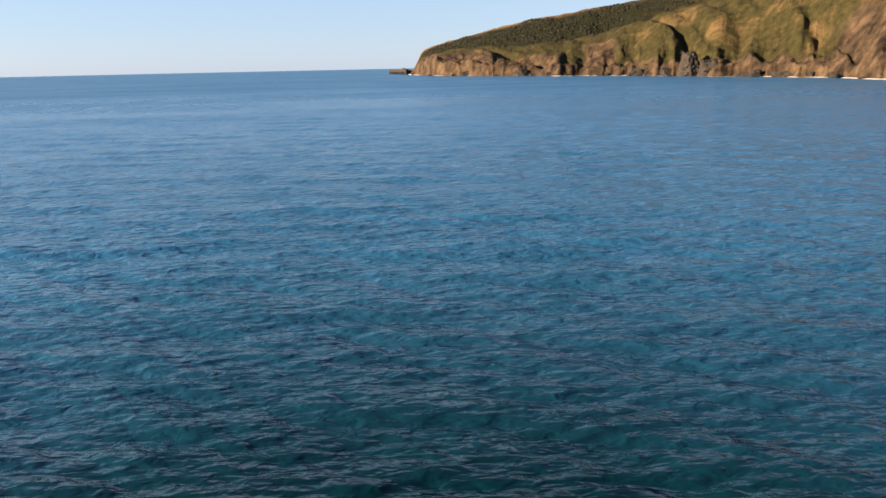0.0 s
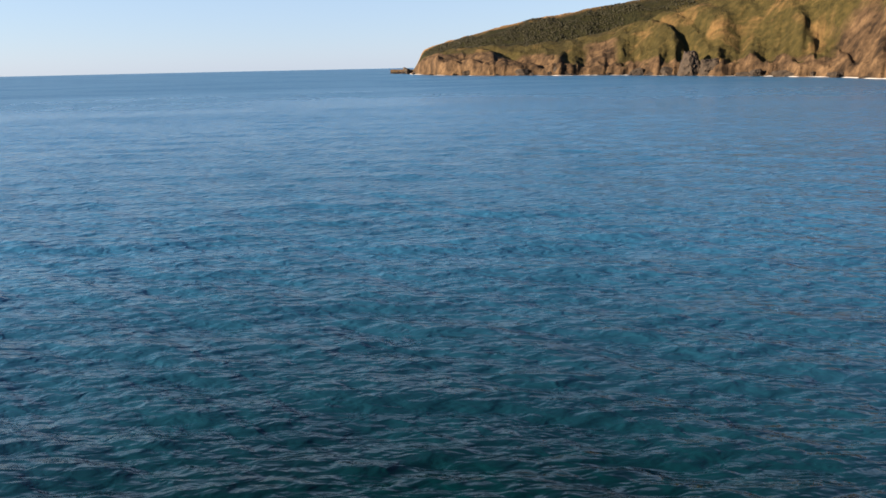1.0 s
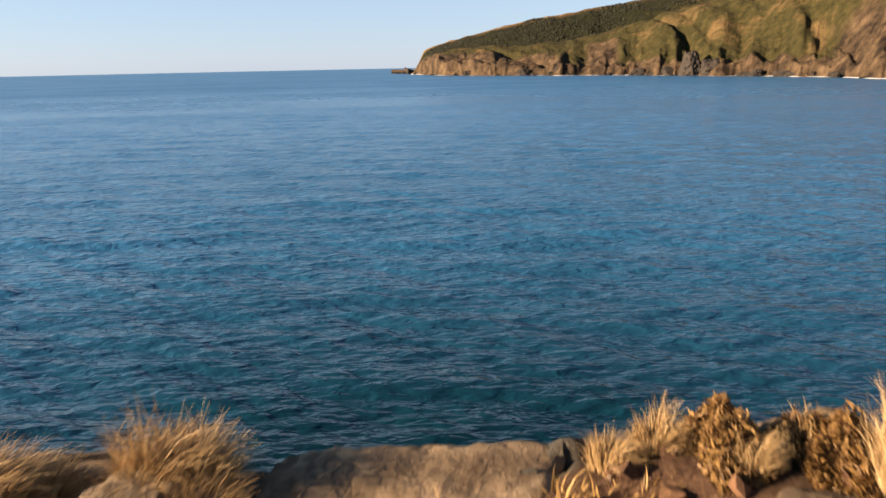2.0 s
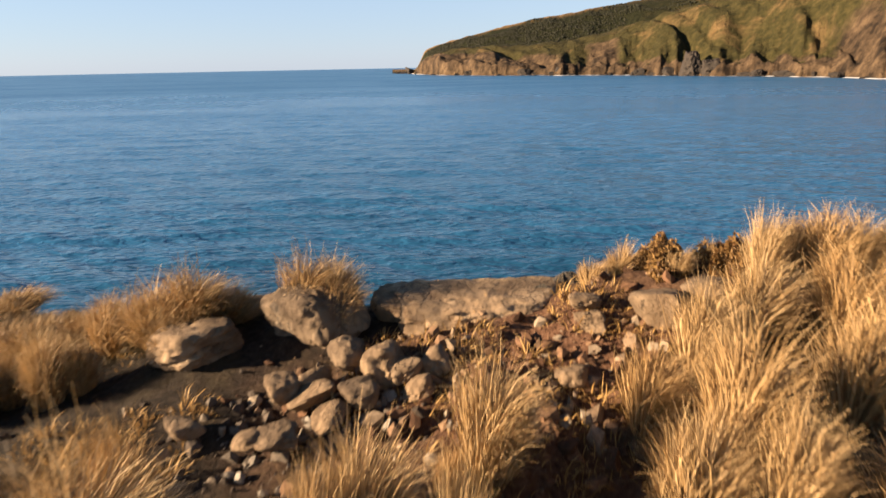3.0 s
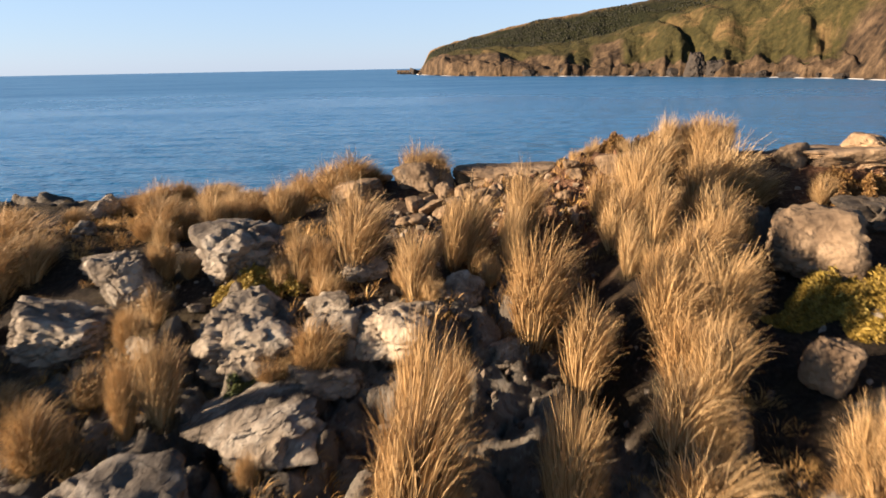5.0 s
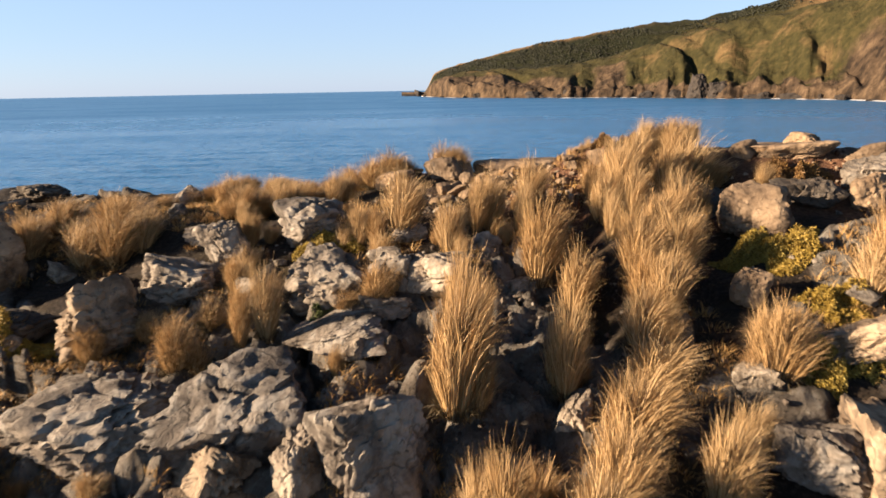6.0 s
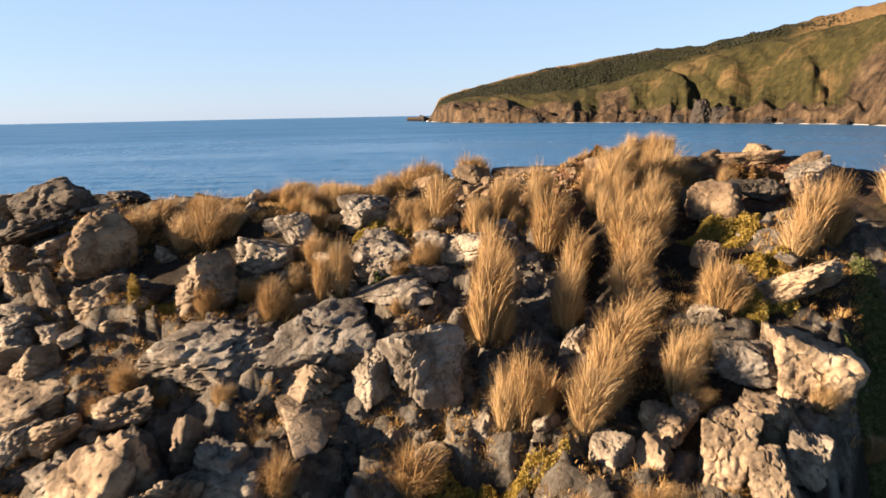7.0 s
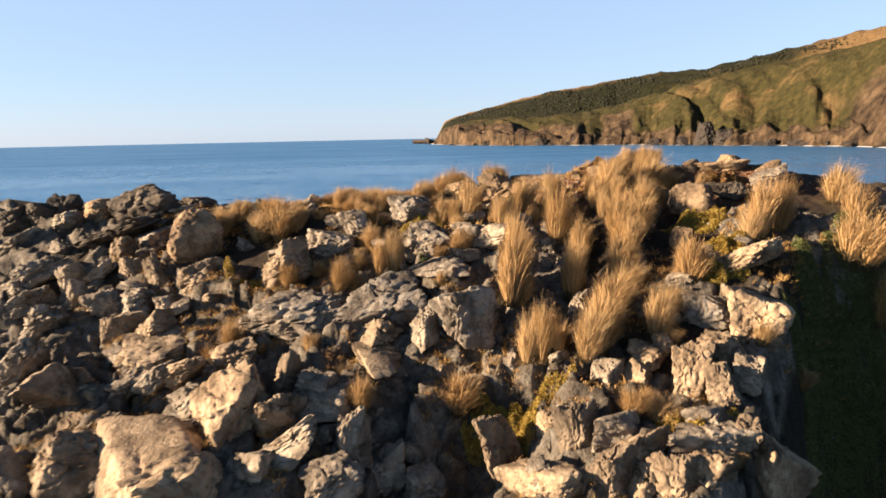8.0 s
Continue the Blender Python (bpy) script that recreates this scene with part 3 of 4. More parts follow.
# ---- tussocks ----
def blades(rng, count, height, spread, lean, base, width=0.0065, droop=1.0, segs=4, sheaves=12):
    """Arching ribbons from one crown, in sheaves; lean is the wind's push, in x and y."""
    sheaf = rng.integers(0, sheaves, count)
    a = rng.uniform(0, 2 * np.pi, sheaves)[sheaf] + rng.normal(0, 0.42, count)
    ring = np.clip(np.sqrt(rng.random(sheaves))[sheaf] + rng.normal(0, 0.16, count), 0, 1)
    out = np.stack([np.cos(a), np.sin(a)], 1)
    root = np.c_[out * (ring * base)[:, None], np.zeros(count)]
    length = height * (1 - 0.4 * ring ** 2) * rng.uniform(0.78, 1.05, sheaves)[sheaf] * (0.5 + 0.5 * rng.random(count) ** 0.7)
    tilt = spread * (0.08 + 0.92 * ring) * rng.uniform(0.35, 1.25, count)
    side = np.stack([-np.sin(a + rng.normal(0, 0.9, count)), np.cos(a + rng.normal(0, 0.9, count)), np.zeros(count)], 1)
    s = np.linspace(0, 1, segs + 1)
    bend = droop * rng.uniform(0.25, 0.95, count)
    push = np.array(lean)[None, :] * rng.uniform(0.6, 1.35, (count, 1)) + rng.normal(0, 0.09, (count, 2))
    sway = rng.normal(0, 0.16, (count, 2))
    verts, p = [], root.copy()
    prev = 0.0
    for k, t in enumerate(s):
        if k:
            ang = tilt + bend * t ** 3 * 1.5
            step = (s[k] - prev) * length
            dirs = np.c_[out * np.sin(ang)[:, None] + push * (0.2 + t * t * 1.5) + sway * math.sin(4.5 * t), np.cos(ang)]
            dirs /= np.linalg.norm(dirs, axis=1, keepdims=True)
            p = p + dirs * step[:, None]
        prev = t
        half = width * (1.0 - 0.85 * t) * (0.6 + 0.4 * (k > 0))
        verts += [p - side * half, p + side * half]
    v = np.stack(verts, 1).reshape(-1, 3)
    n = 2 * (segs + 1)
    faces = []
    for i in range(count):
        b = i * n
        faces += [(b + 2 * k, b + 2 * k + 1, b + 2 * k + 3, b + 2 * k + 2) for k in range(segs)]
    return v, faces


TUFTS = {}


def tuft_meshes(kind):
    """Six shapes of tussock, one metre high, made once: (blades, thatch)."""
    if kind not in TUFTS:
        TUFTS[kind] = []
        for k in range(6):
            rng = np.random.default_rng(100 + k)
            lean = (0.2 + 0.18 * rng.random(), 0.07 * rng.normal())
            if kind == "tall":
                v, f = blades(rng, 1900, 1.0, 0.42, lean, 0.13, 0.0080, 1.0, 5, 15)
            else:
                v, f = blades(rng, 1300, 0.9, 0.45, lean, 0.2, 0.0095, 1.0, 5, 14)
            # one metre high and one metre across, so that the size given is the size built
            high = v[:, 2] > 0.35 * v[:, 2].max()
            wide = np.percentile(v[high, 0], 96) - np.percentile(v[high, 0], 4)
            v = v / (wide, wide, np.percentile(v[:, 2], 99.3))
            top = mesh_from("tussock", v, f, STRAW, False)
            # low dead blades whose dark colour carries the shade at the crown
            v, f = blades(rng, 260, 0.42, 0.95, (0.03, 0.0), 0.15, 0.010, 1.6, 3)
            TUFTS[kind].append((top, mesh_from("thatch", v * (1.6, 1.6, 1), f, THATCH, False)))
    return TUFTS[kind]


def tussock(x, y, h, w, seed, kind="tall", label="golden dry tussock grass leaning with the wind", turn=None, lift=0.0):
    rng = random.Random(seed)
    top, low = rng.choice(tuft_meshes(kind))
    ob = new("tussock")
    z = float(ground_height(np.array(x), np.array(y))) - 0.04 + lift
    ob.matrix_world = pose(x, y, z, 0, 0, rng.uniform(-35, 35) if turn is None else turn) @ Matrix.Diagonal((w, w, h, 1))
    part("foliage", top, ob)
    part("thatch", low, ob, "dead brown thatch, coloured dark for the shade inside")
    if h < 0.42 and label.startswith("golden"):
        label = "small dry straw-coloured tuft between the rocks"
    return tagged(ob, label, "tussock", "tussocks on the spur")


# ---- low plants ----
def cushion(x, y, w, d, seed, mat=None, label="yellow-green cushion plant on bare soil", high=0.15, name="cushion_plant"):
    """A low mat of small leaves on short stems."""
    rng = np.random.default_rng(seed)
    count = int(min(14000, 2500 + 22000 * w * d))
    a, r = rng.uniform(0, 6.283, count), np.sqrt(rng.random(count))
    edge = 1 + 0.35 * np.sin(3 * a + seed) + 0.2 * np.sin(5 * a + 2 * seed)
    px, py = x + 0.5 * w * r * edge * np.cos(a), y + 0.5 * d * r * edge * np.sin(a)
    pz = np.maximum(ground_height(px, py), base_height(px, py) - 0.02) + high * np.sqrt(1 - r * r) * np.clip(0.3 + 2.2 * (fbm(px * 6, py * 6, 3, seed) + 0.25), 0.1, 1.6) * rng.uniform(0.3, 1.0, count)
    c = np.stack([px - x, py - y, pz], 1)
    z0 = float(base_height(x, y))
    c[:, 2] -= z0
    t1 = rng.normal(size=(count, 3))
    t1 /= np.linalg.norm(t1, axis=1, keepdims=True)
    t2 = np.cross(t1, rng.normal(size=(count, 3)))
    t2 /= np.linalg.norm(t2, axis=1, keepdims=True)
    ln, wd = rng.uniform(0.010, 0.032, (count, 1)), rng.uniform(0.004, 0.009, (count, 1))
    v = np.stack([c - t1 * ln, c + t2 * wd, c + t1 * ln, c - t2 * wd], 1).reshape(-1, 3)
    i = np.arange(count)[:, None] * 4
    ob = new(name, mesh_from(name, v, np.hstack([i, i + 1, i + 2, i + 3]).tolist(), mat or CUSHION, False))
    ob.location = (x, y, z0)
    return tagged(ob, label, "plant", "low plants on the spur")


# ---- boulders ----
boulder(-1.71, 2.95, 0.07, 0.60, 0.52, 0.36, 331, roll=6, turn=-25, rounded=True)
boulder(-0.95, 3.08, 0.08, 0.57, 0.60, 0.49, 128, roll=4, turn=38, rounded=True)
boulder(0.02, 3.16, 0.04, 1.22, 0.70, 0.27, 429, roll=-2, turn=-8, crest=True)
boulder(-0.45, 3.23, 0.06, 0.34, 0.37, 0.30, 130, roll=6, turn=-4, crest=True)
boulder(0.67, 2.83, 0.04, 0.21, 0.26, 0.19, 131, roll=-1, turn=-1, rounded=True)
boulder(1.07, 2.61, 0.06, 0.36, 0.43, 0.32, 132, roll=6, turn=-11, rounded=True)
boulder(1.41, 2.72, 0.04, 0.38, 0.33, 0.18, 133, roll=-1, turn=-23, crest=True)
boulder(1.34, 3.36, 0.05, 0.32, 0.31, 0.23, 134, roll=4, turn=-21, crest=True)
boulder(1.58, 3.32, 0.04, 0.26, 0.26, 0.19, 135, roll=6, turn=-46, crest=True)
boulder(1.77, 3.31, 0.05, 0.26, 0.30, 0.23, 136, roll=-1, turn=-24, crest=True)
boulder(-0.30, 2.93, 0.04, 0.24, 0.22, 0.15, 137, roll=3, turn=25, crest=True)
boulder(0.68, 2.66, 0.04, 0.17, 0.18, 0.14, 138, roll=3, turn=-0, crest=True)
boulder(-1.51, 3.50, 0.04, 0.31, 0.28, 0.15, 139, roll=0, turn=15, crest=True)
boulder(0.08, 2.94, 0.03, 0.18, 0.17, 0.11, 140, roll=5, turn=-9, crest=True)
boulder(-0.50, 2.52, 0.10, 0.25, 0.27, 0.24, 141, roll=17, turn=9, crest=True)
boulder(-0.72, 2.64, 0.10, 0.22, 0.24, 0.21, 142, roll=16, turn=6, crest=True)
boulder(-0.88, 2.35, 0.07, 0.28, 0.25, 0.14, 143, roll=20, turn=29, crest=True)
boulder(-1.03, 2.39, 0.09, 0.19, 0.21, 0.18, 144, roll=14, turn=14, crest=True)
boulder(-0.60, 2.30, 0.08, 0.22, 0.22, 0.17, 145, roll=7, turn=24, crest=True)
boulder(-0.37, 2.44, 0.08, 0.19, 0.21, 0.18, 146, roll=12, turn=20, crest=True)
boulder(-0.21, 2.52, 0.08, 0.18, 0.19, 0.16, 147, roll=9, turn=2, crest=True)
boulder(-1.14, 2.05, 0.07, 0.19, 0.17, 0.10, 148, roll=9, turn=-0, crest=True)
boulder(-0.87, 2.47, 0.08, 0.16, 0.17, 0.14, 149, roll=11, turn=-0, crest=True)
boulder(-0.74, 2.17, 0.07, 0.24, 0.21, 0.12, 150, roll=24, turn=23, crest=True)
boulder(-1.51, 2.19, 0.08, 0.18, 0.18, 0.13, 151, roll=19, turn=23, crest=True)
boulder(-1.00, 2.05, 0.07, 0.23, 0.21, 0.11, 152, roll=3, turn=19, crest=True)
boulder(-0.30, 2.32, 0.08, 0.19, 0.19, 0.15, 153, roll=15, turn=3, crest=True)
boulder(0.52, 2.32, 0.06, 0.19, 0.18, 0.13, 154, roll=8, turn=-0, crest=True)
boulder(3.70, 2.51, 0.08, 0.55, 0.45, 0.25, 167, roll=-0, turn=-47, crest=True)
boulder(2.91, 2.45, 0.07, 0.37, 0.36, 0.29, 168, roll=6, turn=-30, crest=True)
boulder(-4.99, 3.66, 0.13, 0.45, 0.42, 0.30, 170, roll=22, turn=35)
boulder(-1.48, 1.19, 0.08, 0.42, 0.40, 0.29, 171, roll=1, turn=24)
boulder(4.13, 1.66, 0.09, 0.64, 0.66, 0.57, 195, roll=4, turn=-33)
boulder(3.50, 2.32, 0.01, 0.93, 0.72, 0.35, 197, roll=2, turn=-13, crest=True)
boulder(-8.63, 3.34, 0.19, 1.62, 1.20, 0.81, 500, roll=10, dark=True)
boulder(-10.68, 3.85, 0.13, 0.87, 0.64, 0.65, 501, roll=0, dark=True)
boulder(-11.06, 3.55, 0.15, 0.81, 0.60, 0.60, 502, roll=15, dark=True)
boulder(-11.63, 3.46, 0.13, 0.86, 0.71, 0.72, 503, roll=0, dark=True)
boulder(-8.15, 5.11, 0.09, 1.02, 0.76, 0.35, 504, roll=0, dark=True)
boulder(-9.74, 3.61, 0.11, 0.94, 0.69, 0.53, 505, roll=0, crest=True)
boulder(-7.61, 3.25, 0.06, 0.88, 0.64, 0.22, 506, roll=10)
boulder(-6.80, 1.50, 0.24, 1.05, 1.01, 1.20, 507, roll=0, turn=30, rounded=True)
boulder(-10.30, 3.11, 0.10, 0.81, 0.60, 0.40, 508, roll=20)
boulder(-11.04, 2.67, 0.07, 1.08, 0.80, 0.28, 509, roll=30)
boulder(-8.76, 2.40, 0.07, 2.04, 1.51, 0.26, 510, roll=20, dark=True)
boulder(-9.84, 2.22, 0.07, 0.57, 0.43, 0.29, 511, roll=10)
boulder(-7.79, 1.93, 0.08, 0.83, 0.62, 0.55, 512, roll=0)
boulder(-8.22, 1.62, 0.09, 0.86, 0.63, 0.35, 513, roll=40, pale=True)
boulder(-9.81, 1.28, 0.13, 1.26, 0.94, 0.52, 514, roll=40)
boulder(-8.91, 0.94, 0.13, 0.56, 0.55, 0.78, 515, roll=0)
boulder(-8.49, 1.13, 0.08, 0.72, 0.53, 0.32, 516, roll=30)
boulder(-7.73, 1.04, 0.09, 0.62, 0.59, 0.60, 517, roll=0, pale=True)
boulder(-7.22, 0.68, 0.16, 0.28, 0.27, 0.81, 518, roll=20, pale=True)
boulder(-10.09, 1.03, 0.09, 0.73, 0.54, 0.39, 519, roll=10)
boulder(-9.65, 0.45, 0.11, 1.16, 0.85, 0.47, 520, roll=35)
boulder(-8.81, -0.12, 0.11, 1.09, 0.81, 0.45, 521, roll=45)
boulder(-8.49, 0.50, 0.08, 0.79, 0.58, 0.32, 522, roll=50)
boulder(-7.94, 0.18, 0.10, 0.73, 0.54, 0.52, 523, roll=10)
boulder(-7.33, 0.11, 0.08, 0.73, 0.55, 0.56, 524, roll=0)
boulder(-6.78, 0.00, 0.08, 0.36, 0.36, 0.36, 525, roll=20)
boulder(-6.47, -0.11, 0.05, 0.35, 0.26, 0.25, 526, roll=10)
boulder(-6.23, 0.39, 0.11, 0.83, 0.77, 0.78, 527, roll=0, pale=True)
boulder(-5.72, 0.50, 0.09, 0.75, 0.55, 0.43, 528, roll=10, dark=True)
boulder(-5.97, 0.02, 0.04, 0.51, 0.37, 0.16, 529, roll=10, pale=True)
boulder(-7.29, -0.52, 0.10, 0.56, 0.55, 0.65, 530, roll=0, pale=True)
boulder(-6.78, -0.58, 0.10, 0.80, 0.71, 0.73, 531, roll=0, pale=True)
boulder(-6.57, -1.12, 0.09, 1.46, 1.10, 0.40, 532, roll=-10, pale=True)
boulder(-8.60, -1.15, 0.10, 1.00, 0.75, 0.41, 533, roll=60)
boulder(-8.29, -1.54, 0.07, 0.90, 0.67, 0.28, 534, roll=30)
boulder(-7.69, -1.53, 0.03, 1.76, 1.30, 0.72, 535, roll=40, pale=True)
boulder(-7.20, -1.60, 0.03, 0.52, 0.38, 0.29, 536, roll=0, pale=True)
boulder(-7.14, -1.04, 0.05, 0.52, 0.37, 0.21, 537, roll=10)
boulder(-6.70, -1.69, 0.09, 0.91, 0.67, 0.38, 538, roll=45)
boulder(-6.18, -1.78, 0.08, 0.79, 0.58, 0.32, 539, roll=45)
boulder(-5.82, -1.72, 0.12, 1.17, 0.86, 0.47, 540, roll=35, pale=True)
boulder(-5.17, -1.49, 0.11, 0.88, 0.66, 0.45, 541, roll=15, pale=True)
boulder(-5.46, -2.30, 0.10, 0.52, 0.45, 0.46, 542, roll=20)
boulder(-4.76, -2.71, 0.24, 1.14, 1.11, 1.21, 543, roll=15, pale=True, slab=True)
boulder(-7.34, -2.05, 0.16, 0.46, 0.45, 0.72, 544, roll=20, pale=True)
boulder(-6.83, -2.37, 0.09, 0.83, 0.62, 0.34, 545, roll=60)
boulder(-6.74, -3.19, 0.16, 0.87, 0.84, 1.12, 546, roll=0, pale=True)
boulder(-5.53, -3.37, 0.14, 2.04, 1.51, 1.14, 547, roll=5, pale=True, slab=True)
boulder(-5.95, -2.66, 0.03, 1.58, 1.18, 0.26, 548, roll=10)
boulder(-7.44, -3.24, 0.17, 0.30, 0.29, 0.94, 549, roll=20)
boulder(-4.29, -3.51, 0.08, 0.69, 0.67, 0.68, 550, roll=0)
boulder(-4.83, -3.61, 0.05, 0.59, 0.48, 0.48, 551, roll=0, dark=True)
boulder(-4.11, -2.83, 0.10, 0.97, 0.71, 0.39, 552, roll=55, pale=True)
boulder(-3.85, -3.22, 0.09, 1.06, 0.77, 0.43, 553, roll=35)
boulder(-4.14, -2.05, 0.22, 0.45, 0.44, 0.95, 554, roll=-10, pale=True)
boulder(-3.61, -2.39, 0.12, 0.72, 0.53, 0.47, 555, roll=-20)
boulder(-3.49, -2.66, 0.03, 0.80, 0.59, 0.53, 556, roll=0)
boulder(-3.10, -3.16, 0.21, 0.53, 0.52, 1.19, 557, roll=0)
boulder(-3.23, -3.73, 0.11, 0.80, 0.59, 0.56, 558, roll=10)
boulder(-2.18, -3.20, 0.09, 0.63, 0.59, 0.59, 559, roll=-10)
boulder(-2.71, -3.08, 0.10, 0.57, 0.57, 0.73, 560, roll=0)
boulder(-4.71, 0.26, 0.19, 1.17, 0.86, 0.80, 561, roll=25, pale=True)
boulder(-4.04, 0.81, 0.12, 1.01, 0.76, 0.53, 562, roll=-10)
boulder(-4.37, -0.77, 0.09, 1.83, 1.36, 0.72, 563, roll=8, lichen=True)
boulder(-3.80, -1.12, 0.07, 0.70, 0.60, 0.62, 564, roll=0)
boulder(-2.95, -1.02, 0.15, 1.50, 1.11, 0.95, 565, roll=5, lichen=True)
boulder(-3.05, -1.39, 0.08, 0.81, 0.60, 0.53, 566, roll=5, pale=True)
boulder(-2.78, -1.95, 0.08, 1.28, 0.95, 0.32, 567, roll=-15, pale=True)
boulder(-2.23, -1.55, 0.14, 0.41, 0.40, 0.66, 568, roll=10)
boulder(-2.16, -0.22, 0.06, 1.32, 0.97, 0.22, 569, roll=14, lichen=True, slab=True)
boulder(-1.63, -1.50, 0.25, 0.85, 0.90, 0.99, 570, roll=10, turn=32, lichen=True)
boulder(-2.67, 1.52, 0.14, 0.92, 0.75, 0.76, 571, roll=0, lichen=True)
boulder(-3.63, 1.26, 0.17, 0.51, 0.49, 0.69, 572, roll=30, lichen=True)
boulder(-2.33, 0.49, 0.09, 1.07, 0.78, 0.68, 573, roll=0)
boulder(-1.62, 0.41, 0.09, 0.66, 0.49, 0.45, 574, roll=10)
boulder(-1.13, 0.32, 0.10, 0.80, 0.59, 0.54, 575, roll=5)
boulder(-1.62, 0.08, 0.03, 0.57, 0.43, 0.26, 576, roll=0, lichen=True)
boulder(2.42, 0.89, 0.14, 0.82, 0.70, 0.70, 577, roll=0, turn=-25, rounded=True)
boulder(3.22, 1.44, 0.07, 0.78, 0.57, 0.38, 578, roll=0, dark=True)
boulder(3.38, 2.47, 0.03, 1.13, 0.84, 0.13, 579, roll=0, crest=True)
boulder(3.86, 1.32, 0.09, 0.42, 0.41, 0.48, 580, roll=0, rounded=True)
boulder(4.19, 1.99, 0.06, 0.44, 0.41, 0.41, 581, roll=0, rounded=True)
boulder(1.81, -0.44, 0.12, 0.35, 0.35, 0.49, 582, roll=-20, rounded=True)
boulder(2.55, -1.14, 0.09, 1.19, 0.87, 0.34, 583, roll=25, pale=True)
boulder(2.28, -2.01, -0.12, 0.90, 1.21, 1.02, 584, roll=-6, turn=-20, pale=True, slab=True)
boulder(1.74, -2.03, 0.11, 0.75, 0.58, 0.59, 585, roll=10, lichen=True)
boulder(1.18, -2.94, 0.16, 0.52, 0.59, 0.82, 586, roll=0, turn=-25, pale=True)
boulder(1.66, -2.66, 0.07, 0.59, 0.51, 0.52, 587, roll=-5, pale=True)
boulder(1.44, -3.22, 0.13, 0.44, 0.44, 0.67, 588, roll=10, pale=True)
boulder(1.84, -3.06, 0.08, 0.43, 0.41, 0.62, 589, roll=0)
boulder(0.73, -2.53, 0.04, 0.51, 0.41, 0.41, 590, roll=0, pale=True)
boulder(0.98, -2.43, 0.05, 0.30, 0.29, 0.39, 591, roll=0, pale=True)
boulder(0.17, -2.74, 0.06, 0.39, 0.38, 0.47, 592, roll=0)
boulder(0.53, -2.82, 0.07, 0.37, 0.37, 0.40, 593, roll=-10, pale=True)
boulder(-0.58, -3.08, 0.10, 0.36, 0.36, 0.52, 594, roll=-30, pale=True)
boulder(-0.35, -3.54, 0.12, 0.48, 0.48, 0.80, 595, roll=0, pale=True)
boulder(-1.22, -3.18, 0.28, 0.58, 0.57, 1.34, 596, roll=30, pale=True)
boulder(-0.77, -4.04, 0.11, 1.04, 0.76, 0.47, 597, roll=20, pale=True, slab=True)
boulder(0.07, -3.54, 0.06, 0.63, 0.46, 0.47, 598, roll=0)
boulder(0.27, -3.89, 0.08, 0.81, 0.59, 0.34, 599, roll=40, pale=True)
boulder(-0.11, -4.21, 0.12, 0.48, 0.48, 0.92, 600, roll=0, pale=True)
boulder(0.24, -4.15, 0.04, 0.51, 0.48, 0.48, 601, roll=0, pale=True)
boulder(0.56, -4.32, 0.10, 0.49, 0.48, 0.69, 602, roll=0, pale=True)
boulder(0.95, -4.26, 0.05, 0.53, 0.52, 0.62, 603, roll=0, pale=True)
boulder(1.89, -3.71, 0.06, 0.69, 0.68, 0.99, 604, roll=-20, pale=True, slab=True)
boulder(1.14, -3.53, 0.03, 0.75, 0.55, 0.40, 605, roll=0)
boulder(1.02, -3.81, 0.03, 1.08, 0.80, 0.40, 606, roll=5)
boulder(1.50, -3.87, 0.07, 0.35, 0.35, 0.49, 607, roll=-10, pale=True)
boulder(-1.00, -1.98, 0.03, 0.33, 0.31, 0.35, 608, roll=0)
boulder(0.05, -1.34, 0.10, 0.34, 0.34, 0.49, 609, roll=0)

# ---- tussock grass ----
tussock(-3.04, -0.23, 0.64, 0.22, 1)
tussock(-2.88, -0.00, 0.27, 0.15, 1003)
tussock(-3.68, -0.34, 0.58, 0.36, 2)
tussock(-3.45, -0.25, 0.24, 0.23, 1006)
tussock(-1.73, 0.12, 0.45, 0.35, 3)
tussock(-1.53, 0.25, 0.29, 0.19, 1009)
tussock(-2.07, 0.16, 0.25, 0.27, 4)
tussock(-1.53, 1.22, 0.80, 0.50, 5)
tussock(-1.76, 0.98, 0.37, 0.31, 1015)
tussock(-2.04, 1.18, 0.55, 0.25, 6)
tussock(-0.98, 0.77, 0.62, 0.32, 7)
tussock(-0.85, 0.60, 0.23, 0.17, 1021)
tussock(-0.51, 1.36, 0.68, 0.40, 8)
tussock(-0.43, 1.18, 0.31, 0.27, 1024)
tussock(-0.35, 0.94, 0.28, 0.17, 9)
tussock(0.03, 1.78, 0.65, 0.37, 10)
tussock(-0.13, 1.73, 0.22, 0.21, 1030)
tussock(-0.05, 0.25, 0.93, 0.48, 11)
tussock(0.06, 0.57, 0.52, 0.29, 12)
tussock(-0.05, 0.81, 0.28, 0.17, 1036)
tussock(0.39, 0.35, 0.40, 0.32, 13)
tussock(-0.88, -0.90, 1.07, 0.35, 14)
tussock(-0.69, -0.43, 0.66, 0.24, 15)
tussock(-0.92, -0.54, 0.44, 0.18, 1045)
tussock(-0.01, -0.81, 0.85, 0.26, 16)
tussock(0.17, -0.83, 0.32, 0.19, 1048)
tussock(0.28, -0.00, 0.79, 0.34, 17)
tussock(0.17, -0.34, 0.27, 0.14, 1051)
tussock(0.75, -1.13, 0.53, 0.51, 18)
tussock(0.75, -0.74, 0.58, 0.42, 19)
tussock(0.98, -0.64, 0.58, 0.39, 20)
tussock(0.89, -0.89, 0.33, 0.25, 1060)
tussock(0.90, -0.34, 0.56, 0.45, 21)
tussock(0.90, 0.06, 0.60, 0.45, 22)
tussock(1.30, 0.14, 0.67, 0.45, 23)
